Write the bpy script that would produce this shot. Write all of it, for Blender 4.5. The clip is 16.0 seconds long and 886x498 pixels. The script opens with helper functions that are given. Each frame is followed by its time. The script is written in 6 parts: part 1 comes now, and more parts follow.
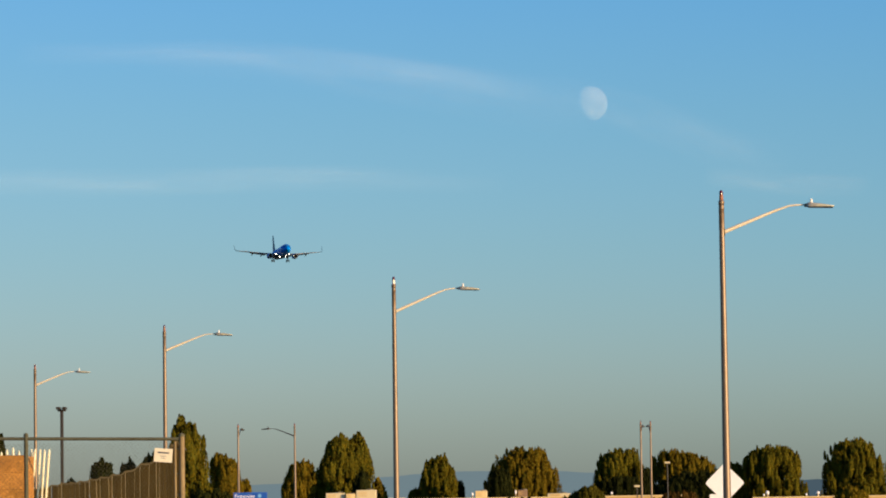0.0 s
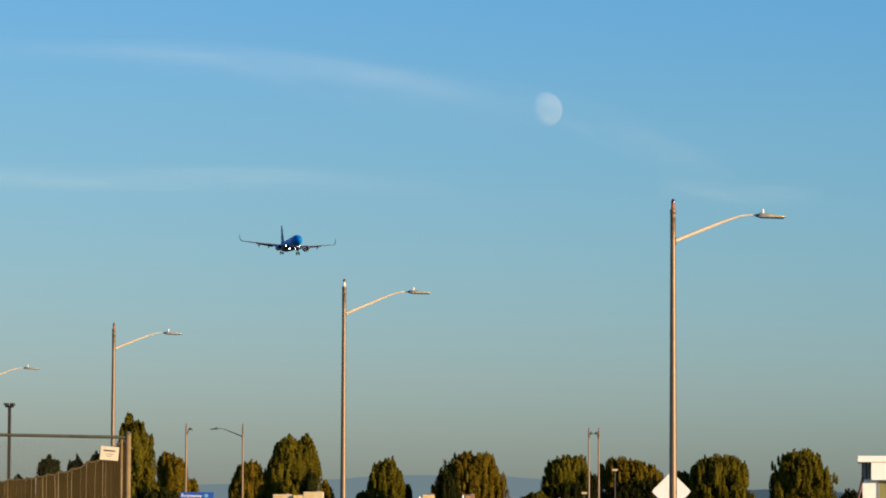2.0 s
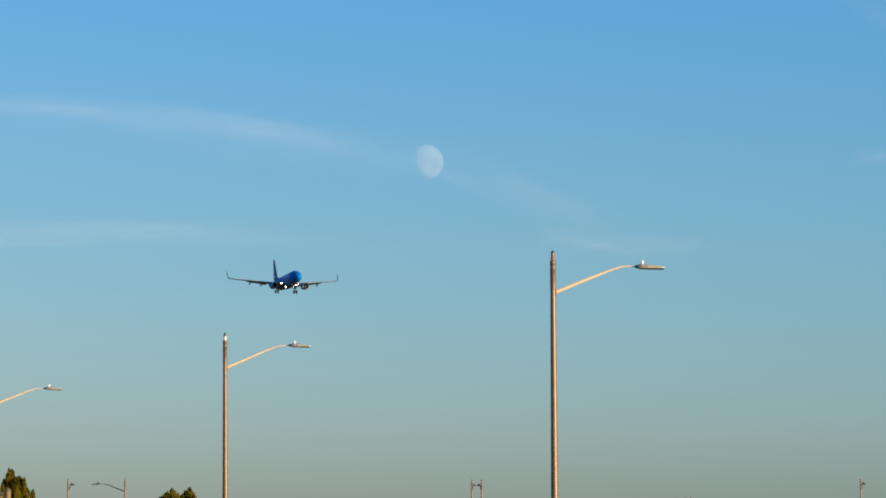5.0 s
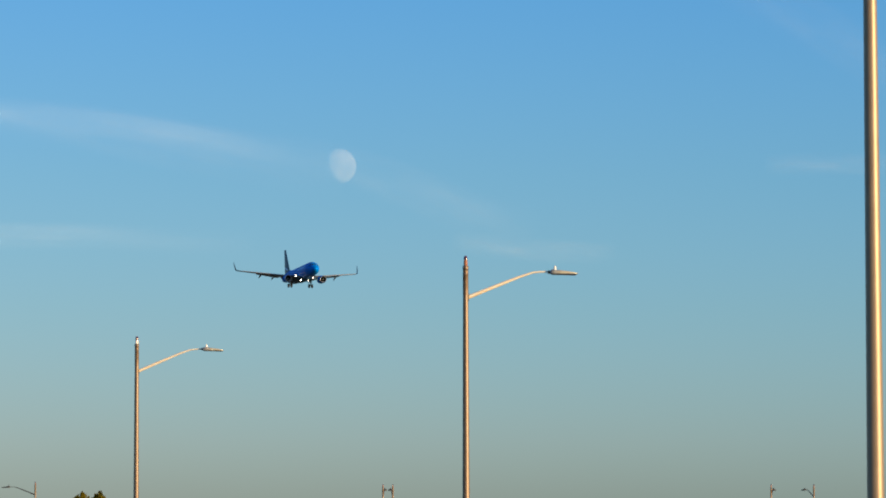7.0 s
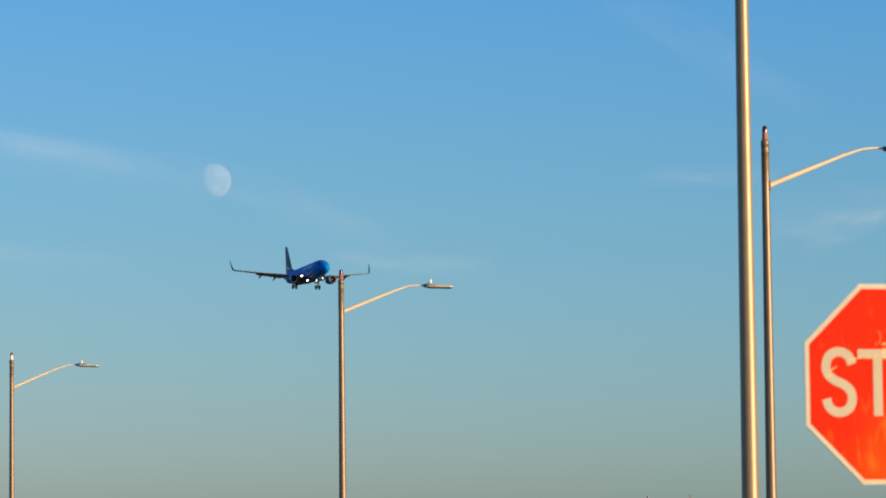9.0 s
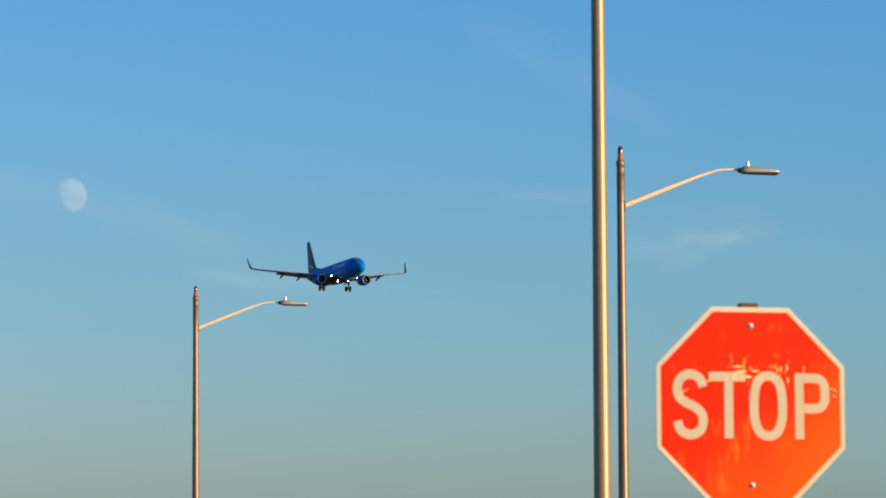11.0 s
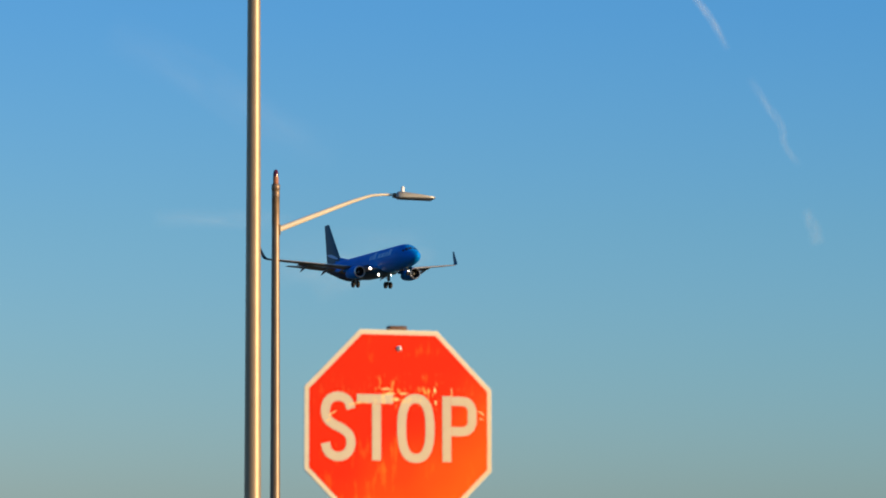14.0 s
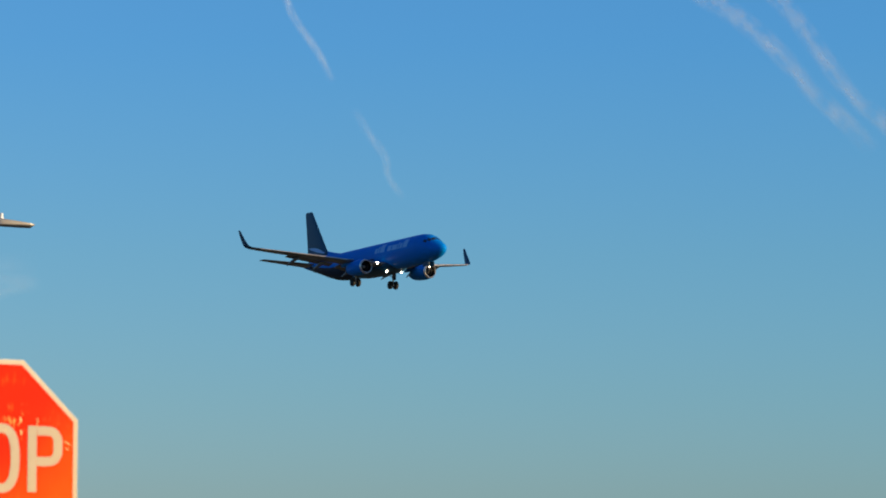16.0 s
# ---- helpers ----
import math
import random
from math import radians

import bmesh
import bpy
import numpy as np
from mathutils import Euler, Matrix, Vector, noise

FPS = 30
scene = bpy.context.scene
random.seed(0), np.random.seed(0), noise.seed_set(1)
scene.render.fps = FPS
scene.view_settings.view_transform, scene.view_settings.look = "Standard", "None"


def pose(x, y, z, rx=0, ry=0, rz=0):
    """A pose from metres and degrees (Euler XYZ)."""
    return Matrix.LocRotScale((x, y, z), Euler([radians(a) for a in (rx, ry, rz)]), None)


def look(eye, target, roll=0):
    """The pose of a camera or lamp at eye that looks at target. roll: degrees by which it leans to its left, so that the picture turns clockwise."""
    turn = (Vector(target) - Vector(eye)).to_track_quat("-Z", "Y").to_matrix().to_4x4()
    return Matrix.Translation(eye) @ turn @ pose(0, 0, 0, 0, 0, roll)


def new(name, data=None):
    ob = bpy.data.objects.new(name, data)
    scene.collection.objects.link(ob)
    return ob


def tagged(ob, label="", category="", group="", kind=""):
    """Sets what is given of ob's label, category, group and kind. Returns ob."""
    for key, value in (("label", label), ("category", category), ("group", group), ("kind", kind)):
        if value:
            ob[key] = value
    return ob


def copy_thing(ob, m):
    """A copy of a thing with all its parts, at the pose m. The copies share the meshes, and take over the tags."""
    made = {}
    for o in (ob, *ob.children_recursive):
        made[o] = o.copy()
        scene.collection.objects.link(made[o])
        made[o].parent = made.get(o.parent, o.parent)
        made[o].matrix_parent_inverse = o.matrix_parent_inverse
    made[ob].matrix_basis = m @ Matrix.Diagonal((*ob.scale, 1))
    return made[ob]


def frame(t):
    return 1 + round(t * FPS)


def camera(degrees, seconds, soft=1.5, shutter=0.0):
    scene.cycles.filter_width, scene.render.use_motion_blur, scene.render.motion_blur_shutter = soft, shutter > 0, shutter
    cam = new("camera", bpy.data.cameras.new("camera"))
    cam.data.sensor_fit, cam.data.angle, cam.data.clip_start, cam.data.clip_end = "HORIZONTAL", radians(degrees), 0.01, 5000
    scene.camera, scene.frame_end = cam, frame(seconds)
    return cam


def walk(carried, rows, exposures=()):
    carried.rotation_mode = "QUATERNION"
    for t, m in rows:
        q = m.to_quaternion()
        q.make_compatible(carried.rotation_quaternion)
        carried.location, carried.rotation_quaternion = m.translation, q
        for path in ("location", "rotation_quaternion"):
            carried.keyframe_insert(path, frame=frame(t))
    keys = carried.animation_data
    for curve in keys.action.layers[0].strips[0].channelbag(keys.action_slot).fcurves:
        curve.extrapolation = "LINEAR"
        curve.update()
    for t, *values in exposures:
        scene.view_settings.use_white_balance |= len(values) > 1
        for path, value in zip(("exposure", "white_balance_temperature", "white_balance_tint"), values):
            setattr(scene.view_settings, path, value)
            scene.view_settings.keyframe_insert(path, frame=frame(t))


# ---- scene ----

# ================= camera =================
def aim(x, y, z, yaw, tilt, lean):
    """A camera pose: yaw clockwise from +y, tilt upwards, lean about the line of sight."""
    return pose(x, y, z, 90 + tilt, 0, -yaw) @ pose(0, 0, 0, 0, 0, lean)


cam = camera(13.2, 16.0, soft=1.9)
cam.data.dof.use_dof, cam.data.dof.focus_distance, cam.data.dof.aperture_fstop = True, 900.0, 15.0
walk(cam, [
    (0, aim(-0.070, -0.014, 1.638, -3.022, 4.036, -0.842)),
    (0.2, aim(-0.071, -0.015, 1.643, -2.973, 3.963, -0.420)),
    (0.5, aim(-0.071, -0.016, 1.647, -2.919, 3.875, -0.018)),
    (1, aim(-0.056, -0.011, 1.641, -2.782, 3.861, 0.086)),
    (1.5, aim(-0.053, -0.007, 1.646, -2.578, 3.961, 0.194)),
    (2, aim(-0.040, -0.002, 1.639, -2.307, 4.088, 0.219)),
    (2.5, aim(-0.044, 0.001, 1.633, -2.030, 4.232, 0.066)),
    (3, aim(-0.034, 0.002, 1.629, -1.756, 4.367, 0.190)),
    (3.5, aim(-0.028, 0.005, 1.637, -1.483, 4.524, 0.111)),
    (4, aim(-0.011, 0.006, 1.647, -1.221, 4.647, 0.067)),
    (4.2, aim(-0.008, 0.004, 1.650, -1.087, 4.705, -0.021)),
    (6.5, aim(0.007, 0.006, 1.646, 0.458, 4.951, -0.250)),
    (7, aim(-0.012, 0.008, 1.652, 0.783, 4.935, -0.116)),
    (7.5, aim(0.007, 0.008, 1.651, 1.183, 4.891, -0.197)),
    (8, aim(0.012, 0.009, 1.650, 1.657, 5.000, -0.276)),
    (8.2, aim(-0.002, 0.008, 1.649, 1.854, 5.040, -0.394)),
    (10.3, aim(0.003, -0.006, 1.660, 4.057, 5.209, -0.264)),
    (10.5, aim(0.005, -0.004, 1.657, 4.288, 5.233, -0.206)),
    (11, aim(0.008, -0.002, 1.662, 4.819, 5.372, -0.330)),
    (11.5, aim(0.004, -0.001, 1.658, 5.422, 5.493, -0.150)),
    (12, aim(0.004, -0.001, 1.658, 5.964, 5.607, -0.150)),
    (12.5, aim(0.010, 0.001, 1.651, 6.793, 5.642, -0.001)),
    (12.8, aim(0.014, 0.001, 1.652, 7.553, 5.653, -0.070)),
    (13, aim(0.016, 0.001, 1.652, 7.992, 5.655, -0.178)),
    (13.5, aim(0.019, 0.002, 1.650, 8.958, 5.676, -0.254)),
    (14, aim(0.030, -0.001, 1.651, 9.992, 5.714, -0.120)),
    (14.5, aim(0.040, -0.001, 1.655, 11.295, 5.809, -0.022)),
    (15, aim(0.048, 0.002, 1.656, 12.706, 5.906, -0.130)),
    (15.4, aim(0.054, 0.001, 1.657, 14.063, 6.000, 0.012)),
    (15.5, aim(0.063, 0.001, 1.659, 14.355, 6.033, 0.047)),
    (16, aim(0.085, -0.003, 1.657, 15.956, 6.151, -0.022)),
], exposures=((0, 0.56), (16, 0.56)))

# ================= light =================
SUN_AZ, SUN_EL = 124.0, 10.5      # clockwise from +y, and above the horizon
world = bpy.data.worlds.new("sky")
scene.world = world
world.use_nodes = True
wn, wl = world.node_tree.nodes, world.node_tree.links
wn.clear()
sky = wn.new("ShaderNodeTexSky")
sky.sky_type, sky.sun_disc = "NISHITA", False
sky.sun_elevation, sky.sun_rotation = radians(SUN_EL), radians(SUN_AZ)
sky.air_density, sky.dust_density, sky.ozone_density = 1.0, 1.0, 2.0
bg = wn.new("ShaderNodeBackground")
bg.inputs["Strength"].default_value = 0.0815
wo = wn.new("ShaderNodeOutputWorld")
# clear dry air: bluer aloft, paler in the haze at the horizon
wco, wsep, wtint, wside = wn.new("ShaderNodeTexCoord"), wn.new("ShaderNodeSeparateXYZ"), wn.new("ShaderNodeValToRGB"), wn.new("ShaderNodeMapRange")
wl.new(wco.outputs["Generated"], wsep.inputs[0])
wl.new(wsep.outputs["Z"], wtint.inputs["Fac"])
stops = ((0.0, (0.85, 1.09, 1.66)), (0.035, (0.825, 1.085, 1.65)), (0.07, (0.705, 1.055, 1.55)), (0.105, (0.615, 1.035, 1.52)), (0.16, (0.48, 1.015, 1.64)))
while len(wtint.color_ramp.elements) < len(stops):
    wtint.color_ramp.elements.new(0.5)
for el_, (at_, c_) in zip(wtint.color_ramp.elements, stops):
    el_.position, el_.color = at_, (*c_, 1)
wl.new(wsep.outputs["X"], wside.inputs["Value"])
wside.inputs["From Min"].default_value, wside.inputs["From Max"].default_value = -0.2, 0.4
wturn, wmul, wmul2 = wn.new("ShaderNodeMix"), wn.new("ShaderNodeMix"), wn.new("ShaderNodeMix")
for k_ in (wturn, wmul, wmul2):
    k_.data_type = "RGBA"
wmul.blend_type = wmul2.blend_type = "MULTIPLY"
wmul.inputs["Factor"].default_value = wmul2.inputs["Factor"].default_value = 1.0
wl.new(wside.outputs[0], wturn.inputs["Factor"])
wturn.inputs["A"].default_value, wturn.inputs["B"].default_value = (1.055, 0.96, 0.91, 1), (0.88, 1.005, 1.03, 1)
wl.new(sky.outputs[0], wmul.inputs["A"])
wl.new(wtint.outputs["Color"], wmul.inputs["B"])
wl.new(wmul.outputs["Result"], wmul2.inputs["A"])
wl.new(wturn.outputs["Result"], wmul2.inputs["B"])
wl.new(wmul2.outputs["Result"], bg.inputs["Color"])
wl.new(bg.outputs[0], wo.inputs["Surface"])

sun_lamp = bpy.data.lights.new("sun", "SUN")
sun_lamp.energy, sun_lamp.angle, sun_lamp.color = 5.0, radians(0.53), (1.0, 0.69, 0.36)
sun = new("sun", sun_lamp)
a, e = radians(SUN_AZ), radians(SUN_EL)
sun_way = Vector((math.sin(a) * math.cos(e), math.cos(a) * math.cos(e), math.sin(e)))
sun.matrix_world = look(sun_way * 50, (0, 0, 0))


# ================= materials =================
def material(name, colour, rough=0.6, metal=0.0, vary=0.25, scale=3.0, bump=0.0, coat=0.0, per_object=0.0, dirt=None, spec=0.5):
    """A node material: colour with fine grain and larger stains, in metres of the thing's own space."""
    m = bpy.data.materials.new(name)
    m.use_nodes = True
    n, l = m.node_tree.nodes, m.node_tree.links
    b = n["Principled BSDF"]
    co = n.new("ShaderNodeTexCoord")
    fine, broad = n.new("ShaderNodeTexNoise"), n.new("ShaderNodeTexNoise")
    fine.inputs["Scale"].default_value, fine.inputs["Detail"].default_value = scale * 9, 5
    broad.inputs["Scale"].default_value, broad.inputs["Detail"].default_value = scale, 3
    for t in (fine, broad):
        l.new(co.outputs["Object"], t.inputs["Vector"])
    add = n.new("ShaderNodeMath")
    add.operation = "ADD"
    l.new(fine.outputs["Fac"], add.inputs[0])
    l.new(broad.outputs["Fac"], add.inputs[1])
    ramp = n.new("ShaderNodeMapRange")
    ramp.inputs["From Min"].default_value, ramp.inputs["From Max"].default_value = 0.7, 1.3
    ramp.inputs["To Min"].default_value, ramp.inputs["To Max"].default_value = 1 - vary, 1 + vary
    l.new(add.outputs[0], ramp.inputs["Value"])
    value = ramp.outputs[0]
    if per_object:
        info = n.new("ShaderNodeObjectInfo")
        r2 = n.new("ShaderNodeMapRange")
        r2.inputs["To Min"].default_value, r2.inputs["To Max"].default_value = 1 - per_object, 1 + per_object
        l.new(info.outputs["Random"], r2.inputs["Value"])
        mu = n.new("ShaderNodeMath")
        mu.operation = "MULTIPLY"
        l.new(value, mu.inputs[0])
        l.new(r2.outputs[0], mu.inputs[1])
        value = mu.outputs[0]
    mix = n.new("ShaderNodeVectorMath")
    mix.operation = "SCALE"
    mix.inputs[0].default_value = colour[:3]
    l.new(value, mix.inputs["Scale"])
    out = mix.outputs[0]
    if dirt:
        big = n.new("ShaderNodeTexNoise")
        big.inputs["Scale"].default_value, big.inputs["Detail"].default_value = scale * 0.4, 6
        l.new(co.outputs["Object"], big.inputs["Vector"])
        rr = n.new("ShaderNodeMapRange")
        rr.inputs["From Min"].default_value, rr.inputs["From Max"].default_value = 0.52, 0.7
        l.new(big.outputs["Fac"], rr.inputs["Value"])
        mx = n.new("ShaderNodeMix")
        mx.data_type = "RGBA"
        l.new(rr.outputs[0], mx.inputs["Factor"])
        l.new(out, mx.inputs["A"])
        mx.inputs["B"].default_value = (*dirt, 1)
        out = mx.outputs["Result"]
    l.new(out, b.inputs["Base Color"])
    b.inputs["Roughness"].default_value, b.inputs["Metallic"].default_value = rough, metal
    b.inputs["Coat Weight"].default_value = coat
    b.inputs["Specular IOR Level"].default_value = spec
    if bump:
        bp = n.new("ShaderNodeBump")
        bp.inputs["Strength"].default_value, bp.inputs["Distance"].default_value = bump, 0.01
        l.new(fine.outputs["Fac"], bp.inputs["Height"])
        l.new(bp.outputs[0], b.inputs["Normal"])
    return m


def glowing(name, colour, strength):
    m = bpy.data.materials.new(name)
    m.use_nodes = True
    b = m.node_tree.nodes["Principled BSDF"]
    b.inputs["Base Color"].default_value = (*colour, 1)
    b.inputs["Emission Color"].default_value = (*colour, 1)
    b.inputs["Emission Strength"].default_value = strength
    return m


GALV = material("galvanised_steel", (0.285, 0.208, 0.136), 0.48, 0.45, 0.08, 0.7)
GALV_DULL = material("weathered_steel", (0.14, 0.115, 0.085), 0.6, 0.3, 0.14, 2.0)
GALV_ARM = material("pale_galvanised_arm", (0.84, 0.70, 0.50), 0.45, 0.15, 0.05, 1.0)
GALV_LAMP = material("weathered_lamp_pole", (0.195, 0.140, 0.098), 0.48, 0.62, 0.08, 0.7)
PANEL_SUNLIT = material("sunlit_lamp_panel", (0.43, 0.40, 0.31), 0.5, 0.1, 0.06, 4.0)
SLEEVE = material("stained_steel_sleeve", (0.20, 0.135, 0.088), 0.5, 0.6, 0.3, 5.0)
HOUSING = material("pale_lamp_housing", (0.34, 0.32, 0.28), 0.5, 0.2, 0.1, 4.0)
CAP_RED = material("red_cap_plastic", (0.075, 0.005, 0.022), 0.2, 0, 0.2, 8.0)
CAP_ORANGE = material("orange_band_plastic", (0.26, 0.09, 0.04), 0.6, 0, 0.3, 8.0)
CAP_PALE = material("pale_cap_plastic", (0.80, 0.70, 0.62), 0.2, 0, 0.25, 12.0)
CELL = material("photocell_plastic", (0.75, 0.73, 0.68), 0.3, 0, 0.05, 8.0)
LENS = material("lamp_lens_and_shade", (0.06, 0.06, 0.058), 0.35, 0, 0.05, 5.0)
BLACKISH = material("dark_bronze_paint", (0.035, 0.028, 0.022), 0.5, 0.2, 0.2, 2.0)
WHITE = material("white_paint", (0.82, 0.80, 0.82), 0.5, 0, 0.05, 1.5)
ALU = material("bare_aluminium", (0.62, 0.61, 0.6), 0.35, 0.85, 0.08, 3.0)
BARK = material("bark", (0.11, 0.075, 0.05), 0.9, 0, 0.4, 4.0, 0.6)
STUCCO = material("tan_stucco", (0.52, 0.34, 0.13), 0.85, 0, 0.12, 0.25, 0.3, dirt=(0.42, 0.28, 0.11))
STUCCO_PALE = material("pale_stucco", (0.62, 0.46, 0.23), 0.85, 0, 0.06, 0.25, 0.2)
UNIT_CREAM = material("cream_metal", (0.56, 0.46, 0.28), 0.5, 0, 0.08, 1.0)
PLY_GREY = material("weathered_brown_and_shade", (0.20, 0.12, 0.07), 0.8, 0, 0.2, 1.0)
ROOF = material("roof_gravel", (0.22, 0.2, 0.17), 0.95, 0, 0.3, 1.0, 0.4)
GLASS_DARK = material("dark_window_glass", (0.02, 0.025, 0.03), 0.08, 0, 0.1, 1.0)
ASPHALT = material("asphalt", (0.05, 0.05, 0.05), 0.9, 0, 0.3, 0.6, 0.5)
DRY_GRASS = material("dry_grass_soil", (0.085, 0.07, 0.035), 0.95, 0, 0.4, 0.15, 0.5, dirt=(0.05, 0.055, 0.022))
CONCRETE = material("concrete", (0.38, 0.36, 0.32), 0.9, 0, 0.15, 0.8, 0.3)


# ================= mesh helpers =================
def part(name, bm, mat, parent=None, label="", smooth=False):
    """Links a bmesh as one mesh object under a thing or a part."""
    bmesh.ops.recalc_face_normals(bm, faces=bm.faces)
    me = bpy.data.meshes.new(name)
    bm.to_mesh(me)
    bm.free()
    me.materials.append(mat)
    if smooth:
        me.shade_smooth()
        me.set_sharp_from_angle(angle=radians(50))
    ob = new(name, me)
    if parent:
        ob.parent = parent
    if label:
        ob["label"] = label
    return ob


def thing(name, m, label, category, group="", kind=""):
    ob = new(name)
    ob.matrix_world = m
    return tagged(ob, label, category, group, kind)


def box(bm, x0, x1, y0, y1, z0, z1, bevel=0.0, m=None):
    r = bmesh.ops.create_cube(bm, size=1.0)
    vs = r["verts"]
    for v in vs:
        v.co = Vector(((x0 + x1) / 2 + v.co.x * (x1 - x0), (y0 + y1) / 2 + v.co.y * (y1 - y0), (z0 + z1) / 2 + v.co.z * (z1 - z0)))
    if bevel:
        es = list({e for v in vs for e in v.link_edges})
        r2 = bmesh.ops.bevel(bm, geom=es, offset=bevel, segments=2, affect="EDGES", profile=0.5)
        vs = list({v for v in r2["verts"]} | {v for v in vs if v.is_valid})
    if m is not None:
        for v in {w for f in {f for v in vs if v.is_valid for f in v.link_faces} for w in f.verts}:
            v.co = m @ v.co
    return bm


def sweep(bm, points, radii, sides=12, caps=True):
    """A round tube through the points."""
    pts = [Vector(p) for p in points]
    rings = []
    for i, p in enumerate(pts):
        d = (pts[min(i + 1, len(pts) - 1)] - pts[max(i - 1, 0)]).normalized()
        u = d.cross(Vector((0.13, 0.99, 0.05))).normalized() if abs(d.y) < 0.9 else d.cross(Vector((1, 0, 0))).normalized()
        w = d.cross(u)
        rings.append([bm.verts.new(p + (u * math.cos(k * 2 * math.pi / sides) + w * math.sin(k * 2 * math.pi / sides)) * radii[i]) for k in range(sides)])
    for a_, b_ in zip(rings, rings[1:]):
        for k in range(sides):
            bm.faces.new((a_[k], a_[(k + 1) % sides], b_[(k + 1) % sides], b_[k]))
    if caps:
        bm.faces.new(rings[0])
        bm.faces.new(rings[-1])
    return bm


def loft(bm, rings, closed=True, caps=True):
    """Faces between rings of points."""
    vr = [[bm.verts.new(p) for p in r] for r in rings]
    n = len(vr[0])
    for a_, b_ in zip(vr, vr[1:]):
        for k in range(n if closed else n - 1):
            bm.faces.new((a_[k], a_[(k + 1) % n], b_[(k + 1) % n], b_[k]))
    if caps and closed:
        bm.faces.new(vr[0])
        bm.faces.new(vr[-1])
    return bm


def lathe(bm, profile, axis="z", sides=16, at=(0, 0, 0)):
    """Turns (along, radius) pairs round an axis."""
    rings = []
    for h, r in profile:
        ring = []
        for k in range(sides):
            c, s = math.cos(2 * math.pi * k / sides) * r, math.sin(2 * math.pi * k / sides) * r
            p = (c, s, h) if axis == "z" else ((h, c, s) if axis == "x" else (c, h, s))
            ring.append(Vector(at) + Vector(p))
        rings.append(ring)
    return loft(bm, rings)


def lettering(text, bold=0.0):
    """The outline of some text as a flat mesh scaled into the unit square, in x and y."""
    cu = bpy.data.curves.new("lettering", "FONT")
    cu.body, cu.resolution_u, cu.offset = text, 6, bold
    ob = new("lettering", cu)
    me = bpy.data.meshes.new_from_object(ob)
    bpy.data.objects.remove(ob)
    bm = bmesh.new()
    bm.from_mesh(me)
    bpy.data.meshes.remove(me)
    for fc in bm.faces:
        fc.smooth = False
    xs, ys = [v.co.x for v in bm.verts], [v.co.y for v in bm.verts]
    for v in bm.verts:
        v.co.x = (v.co.x - min(xs)) / (max(xs) - min(xs))
        v.co.y = (v.co.y - min(ys)) / (max(ys) - min(ys))
    return bm


# ================= ground =================
bm = bmesh.new()
for x0, x1, y0, y1 in ((-4800, 4800, -4800, 4800),):
    loft(bm, [[(x0, y0, 0), (x1, y0, 0)], [(x0, y1, 0), (x1, y1, 0)]], closed=False)
tagged(part("ground", bm, DRY_GRASS), "flat dry grass and bare soil beside the road", "ground", kind="structure")

# the lamps stand along a gently curved road
LAMPS = [(7.98, 60.58), (1.71, 88.0), (-7.8, 117.3), (-18.2, 143.35), (-28.4, 176.2)]
bm = bmesh.new()
line = [(12.5, 30), *LAMPS, (-42, 215), (-80, 320)]
loft(bm, [[(x + 1.1, y, 0.02), (x + 4.3, y, 0.02)] for x, y in line], closed=False)
tagged(part("road", bm, ASPHALT), "narrow worn asphalt road curving past the lamp posts", "road", kind="structure")
bm = bmesh.new()
loft(bm, [[(x + 0.85, y, 0.0), (x + 0.85, y, 0.15), (x + 1.05, y, 0.15), (x + 1.08, y, 0.0)] for x, y in line])
tagged(part("kerb", bm, CONCRETE), "pale concrete kerb along the road", "kerb", kind="structure")


# ================= sky: moon and thin cloud =================
def sky_point(az, el, d):
    az, el = radians(az), radians(el)
    return Vector((math.sin(az), math.cos(az), math.tan(el))) * d + Vector((0, 0, 1.65))


